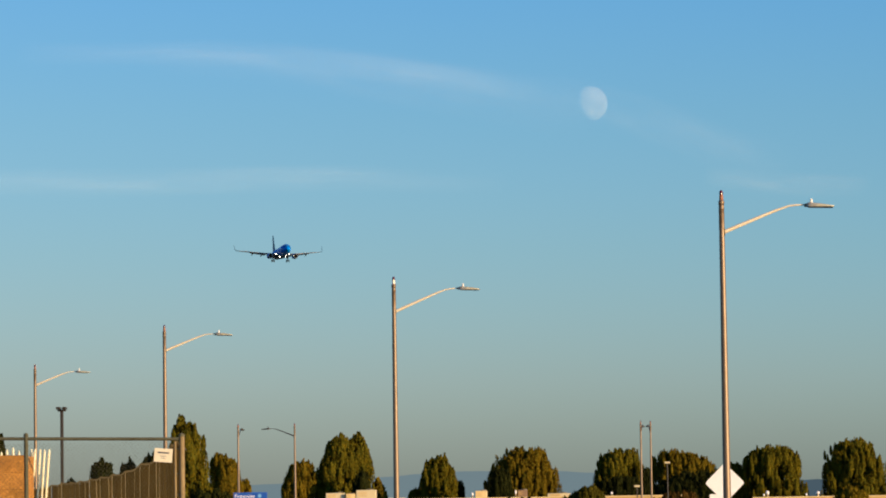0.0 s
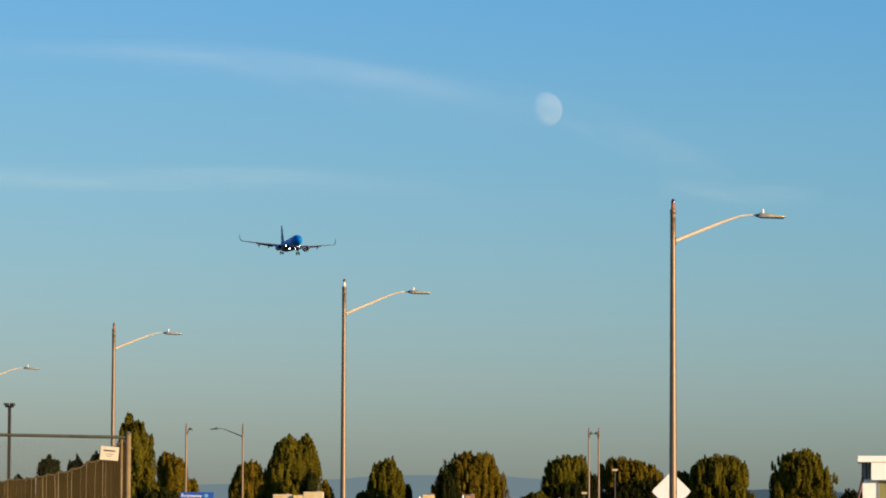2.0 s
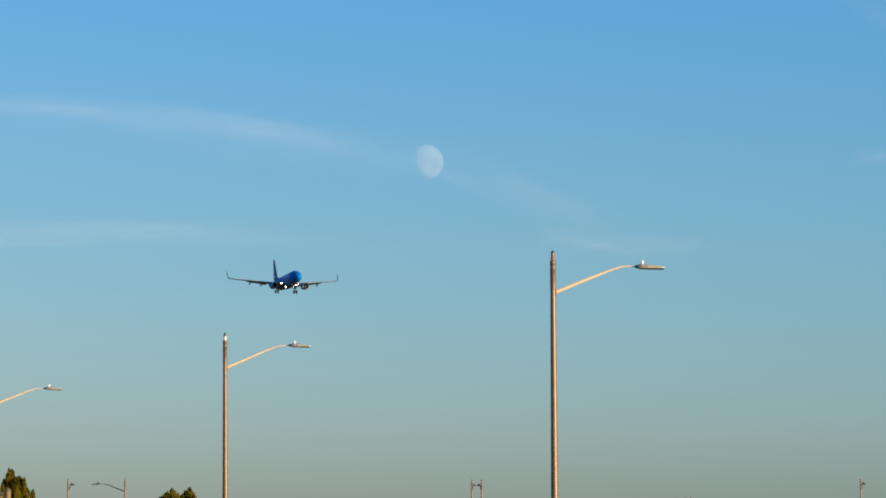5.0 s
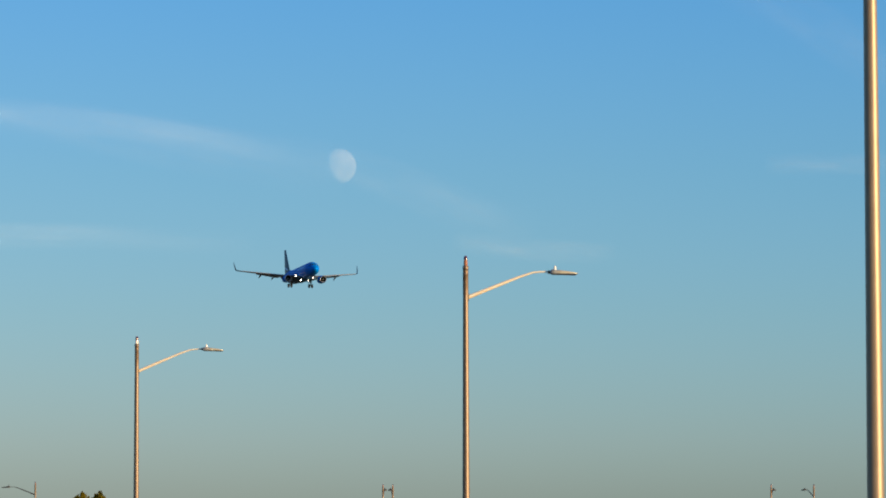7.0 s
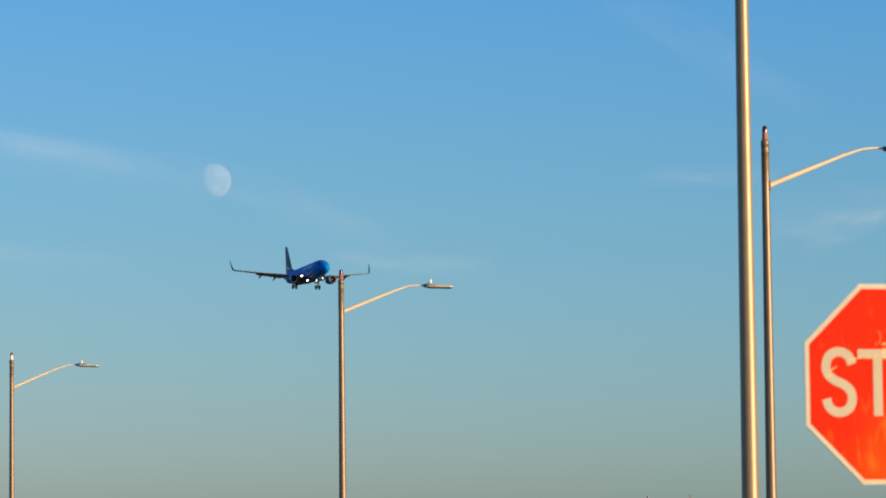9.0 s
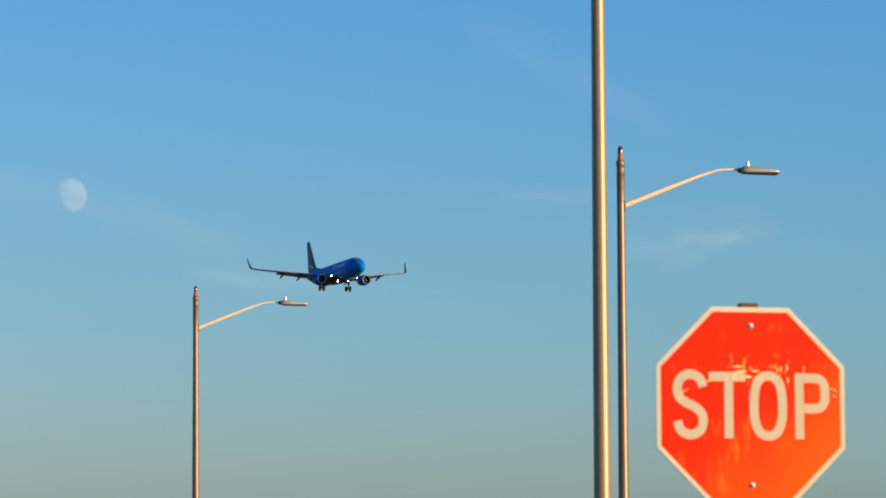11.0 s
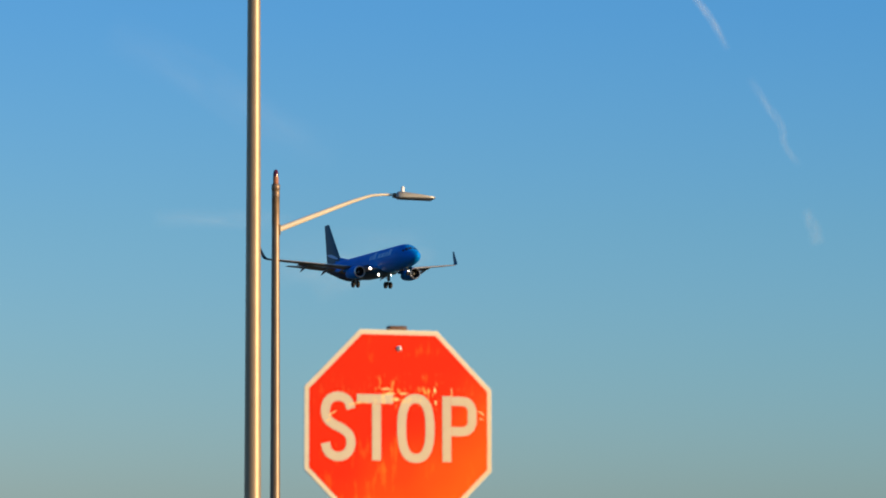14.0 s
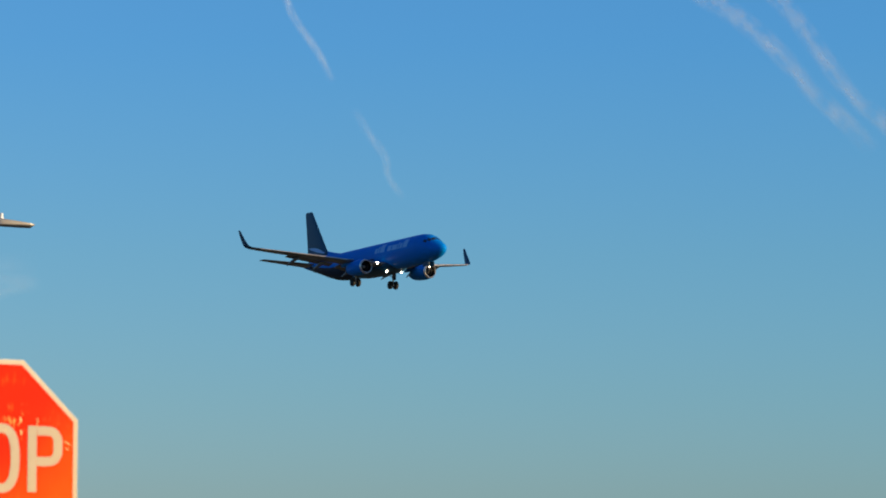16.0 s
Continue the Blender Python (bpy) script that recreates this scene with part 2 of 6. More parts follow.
def moon():
    m = bpy.data.materials.new("moonlight")
    m.use_nodes = True
    n, l = m.node_tree.nodes, m.node_tree.links
    n.clear()
    out, add = n.new("ShaderNodeOutputMaterial"), n.new("ShaderNodeAddShader")
    clear, rock = n.new("ShaderNodeBsdfTransparent"), n.new("ShaderNodeBsdfDiffuse")
    co, sea, ramp = n.new("ShaderNodeTexCoord"), n.new("ShaderNodeTexNoise"), n.new("ShaderNodeValToRGB")
    sea.inputs["Scale"].default_value, sea.inputs["Detail"].default_value = 0.07, 3
    ramp.color_ramp.elements[0].position, ramp.color_ramp.elements[0].color = 0.38, (0.046, 0.038, 0.026, 1)
    ramp.color_ramp.elements[1].position, ramp.color_ramp.elements[1].color = 0.62, (0.070, 0.058, 0.041, 1)
    l.new(co.outputs["Object"], sea.inputs["Vector"])
    l.new(sea.outputs["Fac"], ramp.inputs["Fac"])
    l.new(ramp.outputs[0], rock.inputs["Color"])
    # moon dust throws light back evenly, so the disc looks flat up to its terminator
    g, even = n.new("ShaderNodeNewGeometry"), n.new("ShaderNodeVectorMath")
    even.operation = "MULTIPLY_ADD"
    even.inputs[1].default_value, even.inputs[2].default_value = (0.5, 0.5, 0.5), tuple(sun_way * 0.5)
    l.new(g.outputs["Normal"], even.inputs[0])
    l.new(even.outputs[0], rock.inputs["Normal"])
    l.new(clear.outputs[0], add.inputs[0])
    l.new(rock.outputs[0], add.inputs[1])
    l.new(add.outputs[0], out.inputs["Surface"])
    at = sky_point(-0.782, 6.174, 4500)
    bm = bmesh.new()
    rings = []
    for i in range(41):
        t = max(0.002, math.pi / 2 * i / 40)
        rings.append([(20.6 * math.sin(t) * math.cos(k * math.pi / 48), -20.6 * math.cos(t), 20.6 * math.sin(t) * math.sin(k * math.pi / 48)) for k in range(96)])
    loft(bm, rings, caps=False)
    lit = Vector((0.70, -0.71, 0.0))      # three quarters lit, from the side of the sun
    night = [f for f in bm.faces if f.calc_center_median().normalized().dot(lit) < 0.0]
    bmesh.ops.delete(bm, geom=night, context="FACES")
    ob = part("moon", bm, m, smooth=True)
    ob.matrix_world = Matrix.Translation(at)
    tagged(ob, "pale gibbous moon in the daytime sky", "moon", kind="structure")


moon()


def cloud_material(name, density, sx, sy, lo, hi, soft_ends):
    m = bpy.data.materials.new(name)
    m.use_nodes = True
    n, l = m.node_tree.nodes, m.node_tree.links
    n.clear()
    out, mix = n.new("ShaderNodeOutputMaterial"), n.new("ShaderNodeMixShader")
    clear, vapour = n.new("ShaderNodeBsdfTransparent"), n.new("ShaderNodeBsdfDiffuse")
    vapour.inputs["Color"].default_value = (0.80, 0.87, 0.95, 1)
    uv, sep, mapping, tex = n.new("ShaderNodeUVMap"), n.new("ShaderNodeSeparateXYZ"), n.new("ShaderNodeMapping"), n.new("ShaderNodeTexNoise")
    l.new(uv.outputs[0], sep.inputs[0])
    l.new(uv.outputs[0], mapping.inputs["Vector"])
    mapping.inputs["Scale"].default_value = (sx, sy, 1)
    l.new(mapping.outputs[0], tex.inputs["Vector"])
    tex.inputs["Scale"].default_value, tex.inputs["Detail"].default_value, tex.inputs["Roughness"].default_value = 1.0, 6, 0.6

    def math_node(op, a_, b_=None):
        k = n.new("ShaderNodeMath")
        k.operation = op
        for i, q in enumerate((a_, b_)):
            if q is None:
                continue
            if isinstance(q, (int, float)):
                k.inputs[i].default_value = q
            else:
                l.new(q, k.inputs[i])
        return k.outputs[0]

    v = math_node("MULTIPLY", sep.outputs["Y"], math_node("SUBTRACT", 1.0, sep.outputs["Y"]))
    v = math_node("POWER", math_node("MULTIPLY", v, 4.0), 1.6)
    u = math_node("MULTIPLY", sep.outputs["X"], math_node("SUBTRACT", 1.0, sep.outputs["X"]))
    u = math_node("MINIMUM", math_node("MULTIPLY", u, 4.0 / soft_ends), 1.0)
    r = n.new("ShaderNodeMapRange")
    r.interpolation_type = "SMOOTHSTEP"
    r.inputs["From Min"].default_value, r.inputs["From Max"].default_value = lo, hi
    l.new(tex.outputs["Fac"], r.inputs["Value"])
    f = math_node("MULTIPLY", math_node("MULTIPLY", math_node("MULTIPLY", u, v), r.outputs[0]), density)
    l.new(f, mix.inputs["Fac"])
    l.new(clear.outputs[0], mix.inputs[1])
    l.new(vapour.outputs[0], mix.inputs[2])
    l.new(mix.outputs[0], out.inputs["Surface"])
    return m


def ribbon(name, line, widths, mat, label, d):
    """A long soft streak of vapour along directions (azimuth, elevation), as wide in degrees as given."""
    n = 40
    pts = []
    for i in range(n + 1):
        s = i / n * (len(line) - 1)
        k = min(int(s), len(line) - 2)
        f = s - k
        p0, p1, p2, p3 = (line[max(0, min(len(line) - 1, k + j))] for j in (-1, 0, 1, 2))
        pts.append([0.5 * (2 * p1[c] + (p2[c] - p0[c]) * f + (2 * p0[c] - 5 * p1[c] + 4 * p2[c] - p3[c]) * f * f + (3 * p1[c] - p0[c] - 3 * p2[c] + p3[c]) * f ** 3) for c in (0, 1)])
    bm = bmesh.new()
    layer = bm.loops.layers.uv.new("UVMap")
    rows = []
    for i, (az, el) in enumerate(pts):
        q, w = pts[min(i + 1, n)], pts[max(i - 1, 0)]
        t = Vector((q[0] - w[0], q[1] - w[1])).normalized()
        half = (widths[0] + (widths[1] - widths[0]) * i / n) / 2
        rows.append([bm.verts.new(sky_point(az - t.y * half * j, el + t.x * half * j, d)) for j in (-1, 1)])
    for i in range(n):
        fc = bm.faces.new((rows[i][0], rows[i][1], rows[i + 1][1], rows[i + 1][0]))
        for lp, uvc in zip(fc.loops, ((i / n, 0), (i / n, 1), ((i + 1) / n, 1), ((i + 1) / n, 0))):
            lp[layer].uv = uvc
    tagged(part(name, bm, mat, smooth=True), label, "cloud", kind="stuff")


VEIL = cloud_material("cirrus_veil", 0.082, 3.0, 2.0, 0.15, 0.8, 0.8)
FAINT = cloud_material("cirrus_faint", 0.06, 3.0, 2.5, 0.2, 0.8, 1.0)
WISP = cloud_material("cirrus_wisp", 0.10, 2.5, 2.0, 0.2, 0.8, 1.0)
FEATHER = cloud_material("cirrus_feather", 0.17, 4.0, 3.0, 0.25, 0.75, 1.0)
TRAIL = cloud_material("vapour_trail", 0.32, 5.0, 1.3, 0.25, 0.75, 0.5)
TRAIL_BROAD = cloud_material("broad_vapour_trail", 0.36, 10.0, 1.8, 0.3, 0.72, 0.5)
TRAIL_FAINT = cloud_material("vapour_trail_faint", 0.25, 4.0, 1.5, 0.25, 0.8, 0.9)
ribbon("cirrus_cloud", [(-9.4, 7.0), (-7.5, 7.0), (-6.24, 7.0), (-4.97, 6.88), (-3.7, 6.72), (-2.4, 6.52), (-1.5, 6.38)], (0.42, 0.5), VEIL, "thin white cirrus streak bending across the sky", 4640)
ribbon("cirrus_cloud", [(-7.4, 6.92), (-5.6, 6.86), (-4.0, 6.64), (-2.4, 6.36), (-0.6, 6.02)], (0.6, 1.1), FAINT, "faint spread of cirrus below a brighter streak", 4642)
ribbon("cirrus_cloud", [(-1.9, 6.4), (-0.8, 6.2), (0.3, 5.85), (1.3, 5.45), (2.2, 5.2)], (0.7, 0.8), FAINT, "faint tail of a cirrus streak", 4643)
ribbon("cirrus_cloud", [(-12.5, 5.08), (-9.6, 5.1), (-7.95, 5.08), (-6.7, 5.1), (-5.4, 5.12), (-4.1, 5.1), (-2.0, 5.0)], (0.5, 0.45), VEIL, "thin level cirrus streak over the lamps", 4645)
ribbon("cirrus_cloud", [(0.9, 5.05), (2.0, 4.93), (3.4, 4.85)], (0.4, 0.4), WISP, "faint cirrus patch", 4650)
ribbon("cirrus_cloud", [(5.6, 6.15), (6.7, 6.17), (7.8, 6.1)], (0.4, 0.35), WISP, "faint cirrus patch", 4655)
ribbon("cirrus_cloud", [(4.9, 8.95), (5.8, 8.55), (6.7, 8.05), (7.6, 7.45), (8.5, 7.15)], (0.9, 0.8), FAINT, "faint slanting cirrus streak", 4657)
ribbon("cirrus_cloud", [(7.3, 5.62), (8.3, 5.72), (9.2, 5.78), (9.9, 5.86)], (0.8, 0.6), FAINT, "faint spread of cirrus", 4659)
ribbon("cirrus_cloud", [(8.0, 5.1), (8.5, 5.32), (9.0, 5.48), (9.5, 5.58), (9.95, 5.63)], (0.8, 0.25), FEATHER, "small feathered cirrus wisp", 4660)
ribbon("cirrus_cloud", [(7.4, 5.35), (8.1, 5.38), (8.8, 5.5)], (0.6, 0.4), WISP, "small feathered cirrus wisp", 4662)
ribbon("vapour_trail", [(13.35, 10.4), (13.59, 9.87), (13.7, 9.61), (13.87, 9.36), (14.08, 9.07), (14.3, 8.65)], (0.17, 0.16), TRAIL, "bright broken vapour trail, torn by wind", 4665)
ribbon("vapour_trail", [(14.6, 8.25), (14.86, 7.85), (15.07, 7.55), (15.15, 7.2), (15.38, 6.9)], (0.2, 0.14), TRAIL_FAINT, "faded broken piece of vapour trail", 4670)
ribbon("vapour_trail", [(15.42, 6.28), (15.55, 6.0), (15.62, 5.72)], (0.22, 0.3), TRAIL_FAINT, "faded broken piece of vapour trail", 4675)
ribbon("vapour_trail", [(19.4, 10.3), (19.86, 9.94), (20.28, 9.68), (20.62, 9.42), (21.04, 9.04), (21.54, 8.45), (21.96, 8.06), (22.45, 7.55)], (0.40, 0.34), TRAIL_BROAD, "pair of broad vapour trails drifting apart", 4685)
ribbon("vapour_trail", [(20.6, 10.35), (20.96, 9.92), (21.3, 9.54), (21.63, 9.07), (22.13, 8.39), (22.62, 7.97), (23.2, 7.4)], (0.36, 0.33), TRAIL_BROAD, "pair of broad vapour trails drifting apart", 4690)


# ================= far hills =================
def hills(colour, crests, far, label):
    # haze is painted: an even blue glow on a black surface
    m = bpy.data.materials.new("hills_painted_haze")
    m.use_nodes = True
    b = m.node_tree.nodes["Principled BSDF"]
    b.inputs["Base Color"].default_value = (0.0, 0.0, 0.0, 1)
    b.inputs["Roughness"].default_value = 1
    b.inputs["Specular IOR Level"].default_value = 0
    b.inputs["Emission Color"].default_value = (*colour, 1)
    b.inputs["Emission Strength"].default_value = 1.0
    bm = bmesh.new()
    front, crest, back = [], [], []
    for i in range(int((crests[-1][0] - crests[0][0]) * 4) + 1):
        az = min(crests[0][0] + i * 0.25, crests[-1][0] - 0.001)
        k = max(q for q in range(len(crests) - 1) if crests[q][0] <= az)
        f = (az - crests[k][0]) / (crests[k + 1][0] - crests[k][0])
        el = crests[k][1] + (crests[k + 1][1] - crests[k][1]) * f
        h = 1.65 + far * math.tan(radians(el)) + 1.3 * noise.noise((az * 2.3, 3, 0)) + 0.8 * noise.noise((az * 7, 9, 0))
        x, y = math.sin(radians(az)), math.cos(radians(az))
        front.append((x * (far - 250), y * (far - 250), -1))
        crest.append((x * far, y * far, h))
        back.append((x * (far + 250), y * (far + 250), -1))
    loft(bm, [front, crest, back], closed=False)
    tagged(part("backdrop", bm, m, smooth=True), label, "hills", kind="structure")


hills((0.108, 0.150, 0.166), ((-40, 0.5), (-9, 0.53), (-5.9, 0.545), (-4.96, 0.58), (-3.87, 0.64), (-3.4, 0.675), (-2.9, 0.71), (-2.5, 0.705), (-1.8, 0.68), (-1.15, 0.69), (-0.8, 0.65), (0.5, 0.58), (2.0, 0.50), (2.3, 0.515), (2.45, 0.52), (2.6, 0.508), (8, 0.45), (40, 0.5)), 4000, "low far hills, haze painted as a blue glow")
hills((0.044, 0.068, 0.086), ((1.0, 0.1), (1.6, 0.44), (2.2, 0.505), (2.45, 0.52), (2.7, 0.50), (4.0, 0.46), (7.0, 0.4), (9.0, 0.1)), 3400, "darker ridge before the hills, haze painted as a glow")


# ================= street lamps =================
def street_lamp(m, label, group, arm_paint, head_paint, panel_paint, drop=0.0, reach=0.0, faded=True):
    """A pole with one arm to +x; drop lowers the arm's foot and reach draws the arm out, as lamps of one kind differ."""
    t = thing("street_lamp", m, label, "street lamp", group)
    bm = bmesh.new()
    sweep(bm, [(0, 0, 0.03), (0, 0, 3.0), (0, 0, 6.0), (0, 0, 8.80)], [0.099, 0.0855, 0.072, 0.0595], 20)
    part("pole", bm, GALV_LAMP, t, smooth=True)
    bm = bmesh.new()
    box(bm, -0.28, 0.28, -0.28, 0.28, -0.25, 0.0, 0.02)
    part("footing", bm, CONCRETE, t, "concrete footing")
    bm = bmesh.new()
    box(bm, -0.17, 0.17, -0.17, 0.17, 0, 0.03, 0.006)
    part("base_plate", bm, GALV_DULL, t)
    for sx in (-1, 1):
        for sy in (-1, 1):
            bm = bmesh.new()
            lathe(bm, [(0.03, 0.018), (0.075, 0.018), (0.08, 0.012)], at=(sx * 0.13, sy * 0.13, 0), sides=6)
            part("bolt", bm, GALV_DULL, t)
    bm = bmesh.new()
    lathe(bm, [(8.14, 0.0625), (8.16, 0.0645), (8.60, 0.0635), (8.605, 0.066), (8.625, 0.066), (8.63, 0.0635), (8.72, 0.0635), (8.725, 0.068), (8.80, 0.068), (8.815, 0.05)], sides=20)
    part("collar", bm, SLEEVE, t, "stained brown steel sleeve", True)
    bm = bmesh.new()
    lathe(bm, [(8.815, 0.043), (8.83, 0.046), (8.90, 0.044), (8.935, 0.042), (8.94, 0.034)], sides=16)
    band = part("shorting_cap", bm, CAP_ORANGE if faded else CAP_PALE, t, "faded orange cap body" if faded else "pale glossy cap body", True)
    bm = bmesh.new()
    lathe(bm, [(8.935, 0.043), (8.98, 0.043), (9.02, 0.037), (9.04, 0.022), (9.046, 0.004)], sides=16)
    part("dome", bm, CAP_RED, band, "dark red dome", True)
    bm = bmesh.new()
    line = ((0.03, 8.072), (0.45, 8.242), (0.9, 8.42), (1.25, 8.556), (1.42, 8.612), (1.56, 8.655), (1.72, 8.67), (1.98, 8.672))
    sweep(bm, [(x + reach * x / 1.98, 0, z - drop * (1 - 0.85 * x / 1.98)) for x, z in line],
          [0.045, 0.041, 0.035, 0.029, 0.025, 0.021, 0.019, 0.019], 14)
    part("arm", bm, arm_paint, t, smooth=True)
    bm = bmesh.new()
    box(bm, 0.045, 0.075, -0.05, 0.05, 7.99 - drop, 8.16 - drop, 0.006)
    part("arm_bracket", bm, GALV_DULL, t)
    tip = Matrix.Translation((1.93 + reach, 0, 8.662 - drop * 0.15)) @ Matrix.Rotation(radians(1.6), 4, "Y")
    bm = bmesh.new()
    def slab(prof):
        loft(bm, [[tip @ Vector((x, s * w, z)) for s, z in ((-1, lo), (1, lo), (1, hi * 0.6), (0.7, hi), (-0.7, hi), (-1, hi * 0.6))] for x, w, hi, lo in prof])

    slab([(0.02, 0.10, 0.034, -0.034), (0.05, 0.135, 0.058, -0.036), (0.14, 0.148, 0.056, -0.035), (0.26, 0.150, 0.044, -0.033)])
    head = part("luminaire", bm, head_paint, t, "grey lamp housing", True)
    bm = bmesh.new()
    box(bm, -0.03, 0.03, -0.045, 0.045, -0.036, 0.036, 0.01, tip)
    part("knuckle", bm, GALV_DULL, head, "dark clamp on the arm")
    bm = bmesh.new()
    slab([(0.255, 0.1505, 0.0445, -0.0335), (0.42, 0.15, 0.028, -0.030), (0.56, 0.148, 0.004, -0.026), (0.625, 0.13, -0.010, -0.026), (0.655, 0.09, -0.018, -0.026)])
    part("panel", bm, panel_paint, head, "flat tapered cover", True)
    # thick dark lens, which also paints the shadow line under the head
    bm = bmesh.new()
    box(bm, 0.06, 0.62, -0.14, 0.14, -0.050, -0.030, 0.004, tip)
    part("lens", bm, LENS, head)
    bm = bmesh.new()
    lathe(bm, [(0.05, 0.036), (0.075, 0.036), (0.08, 0.031), (0.135, 0.028), (0.15, 0.02), (0.155, 0.004)], sides=12)
    for v in bm.verts:
        v.co = tip @ (v.co + Vector((0.13, 0, 0)))
    part("photocell", bm, BLACKISH if head_paint is BLACKISH else CELL, head, "small round photocell", True)
    return t


# cover tones paint which heads catch the sun; the first does not
street_lamp(pose(LAMPS[0][0], LAMPS[0][1], 0), "tall galvanised street lamp with shade-grey flat head and red cap", "street lamps along the road", GALV_ARM, HOUSING, HOUSING)
first = street_lamp(pose(LAMPS[1][0], LAMPS[1][1], 0.05), "tall galvanised street lamp with one curved arm and red cap", "street lamps along the road", GALV_ARM, HOUSING, PANEL_SUNLIT)
street_lamp(pose(LAMPS[2][0], LAMPS[2][1], 0.06), "tall galvanised street lamp with a long low-set arm and red cap", "street lamps along the road", GALV_ARM, HOUSING, PANEL_SUNLIT, 0.11, 0.07, False)
for (x, y), z in zip(LAMPS[3:], (0.05, 0.04)):
    copy_thing(first, pose(x, y, z))
# dark paint on far arms and heads stands for their unlit look
far_lamp = "slim far street lamp of pale steel near the buildings"
far_first = street_lamp(pose(-31.0, 288.3, 0, 0, 0, 88), far_lamp, "lamps by the far buildings", BLACKISH, BLACKISH, BLACKISH)
for x, y, turn in ((-26.76, 288.8, 172), (-0.64, 298, 86), (0.12, 298, 95), (29.75, 300, 79), (33.1, 300, 104)):
    copy_thing(far_first, pose(x, y, 0, 0, 0, turn))


def plain_pole():
    t = thing("utility_pole", pose(4.29, 34.0, 0), "tall bare galvanised steel pole behind the stop sign", "pole")
    bm = bmesh.new()
    sweep(bm, [(0, 0, 0.03), (0, 0, 3.3), (0, 0, 6.0), (0, 0, 9.0), (0, 0, 10.4)], [0.086, 0.0735, 0.0635, 0.052, 0.047], 24)
    part("pole", bm, GALV, t, smooth=True)
    bm = bmesh.new()
    box(bm, -0.17, 0.17, -0.17, 0.17, 0, 0.03, 0.006)
    part("base_plate", bm, GALV_DULL, t)
    bm = bmesh.new()
    lathe(bm, [(10.4, 0.049), (10.43, 0.045), (10.45, 0.02), (10.455, 0.004)])
    part("cap", bm, GALV_DULL, t, smooth=True)


plain_pole()


# ================= stop sign =================
def sheeting(name, colour, worn, rough, faded):
    """Glossy sign sheeting, scuffed, with sun glow and glints put into its colour."""
    m = material(name, colour, rough, 0, 0.05, 3.0, spec=0.05)
    n, l = m.node_tree.nodes, m.node_tree.links
    b = n["Principled BSDF"]
    src = b.inputs["Base Color"].links[0].from_socket
    co = n.new("ShaderNodeTexCoord")
    mp = n.new("ShaderNodeMapping")
    mp.inputs["Scale"].default_value = (30, 4, 9)
    tex = n.new("ShaderNodeTexNoise")
    tex.inputs["Scale"].default_value, tex.inputs["Detail"].default_value = 1.0, 5
    l.new(co.outputs["Object"], mp.inputs["Vector"])
    l.new(mp.outputs[0], tex.inputs["Vector"])
    broad = n.new("ShaderNodeTexNoise")
    broad.inputs["Scale"].default_value, broad.inputs["Detail"].default_value = 3.2, 2
    l.new(co.outputs["Object"], broad.inputs["Vector"])
    mu = n.new("ShaderNodeMath")
    mu.operation = "MULTIPLY"
    l.new(tex.outputs["Fac"], mu.inputs[0])
    l.new(broad.outputs["Fac"], mu.inputs[1])
    r = n.new("ShaderNodeMapRange")
    r.inputs["From Min"].default_value, r.inputs["From Max"].default_value = 0.33, 0.5
    r.inputs["To Max"].default_value = 0.7
    l.new(mu.outputs[0], r.inputs["Value"])
    mx = n.new("ShaderNodeMix")
    mx.data_type = "RGBA"
    l.new(r.outputs[0], mx.inputs["Factor"])
    l.new(src, mx.inputs["A"])
    mx.inputs["B"].default_value = (*worn, 1)
    # uneven sun glow painted in: orange grows towards one lower corner
    sep = n.new("ShaderNodeSeparateXYZ")
    l.new(co.outputs["Object"], sep.inputs[0])
    dif = n.new("ShaderNodeMath")
    dif.operation = "SUBTRACT"
    l.new(sep.outputs["X"], dif.inputs[0])
    l.new(sep.outputs["Z"], dif.inputs[1])
    wob = n.new("ShaderNodeMath")
    wob.operation = "MULTIPLY_ADD"
    l.new(broad.outputs["Fac"], wob.inputs[0])
    wob.inputs[1].default_value = 0.5
    l.new(dif.outputs[0], wob.inputs[2])
    fr = n.new("ShaderNodeMapRange")
    fr.interpolation_type = "SMOOTHSTEP"
    fr.inputs["From Min"].default_value, fr.inputs["From Max"].default_value, fr.inputs["To Max"].default_value = 0.2, 0.8, 0.6
    l.new(wob.outputs[0], fr.inputs["Value"])
    sun_glow = n.new("ShaderNodeMix")
    sun_glow.data_type = "RGBA"
    l.new(fr.outputs[0], sun_glow.inputs["Factor"])
    l.new(mx.outputs["Result"], sun_glow.inputs["A"])
    sun_glow.inputs["B"].default_value = (*faded, 1)
    # a band of sun glints along creases, painted across the upper half
    scr, smap, sr, bm2, last = n.new("ShaderNodeTexNoise"), n.new("ShaderNodeMapping"), n.new("ShaderNodeMapRange"), n.new("ShaderNodeMapRange"), n.new("ShaderNodeMix")
    smap.inputs["Scale"].default_value = (55, 1, 24)
    l.new(co.outputs["Object"], smap.inputs["Vector"])
    l.new(smap.outputs[0], scr.inputs["Vector"])
    scr.inputs["Scale"].default_value, scr.inputs["Detail"].default_value = 1.0, 4
    sr.inputs["From Min"].default_value, sr.inputs["From Max"].default_value = 0.545, 0.64
    l.new(scr.outputs["Fac"], sr.inputs["Value"])
    l.new(sep.outputs["Z"], bm2.inputs["Value"])
    bm2.inputs["From Min"].default_value, bm2.inputs["From Max"].default_value = 0.07, 0.12
    hi = n.new("ShaderNodeMapRange")
    l.new(sep.outputs["Z"], hi.inputs["Value"])
    hi.inputs["From Min"].default_value, hi.inputs["From Max"].default_value = 0.22, 0.14
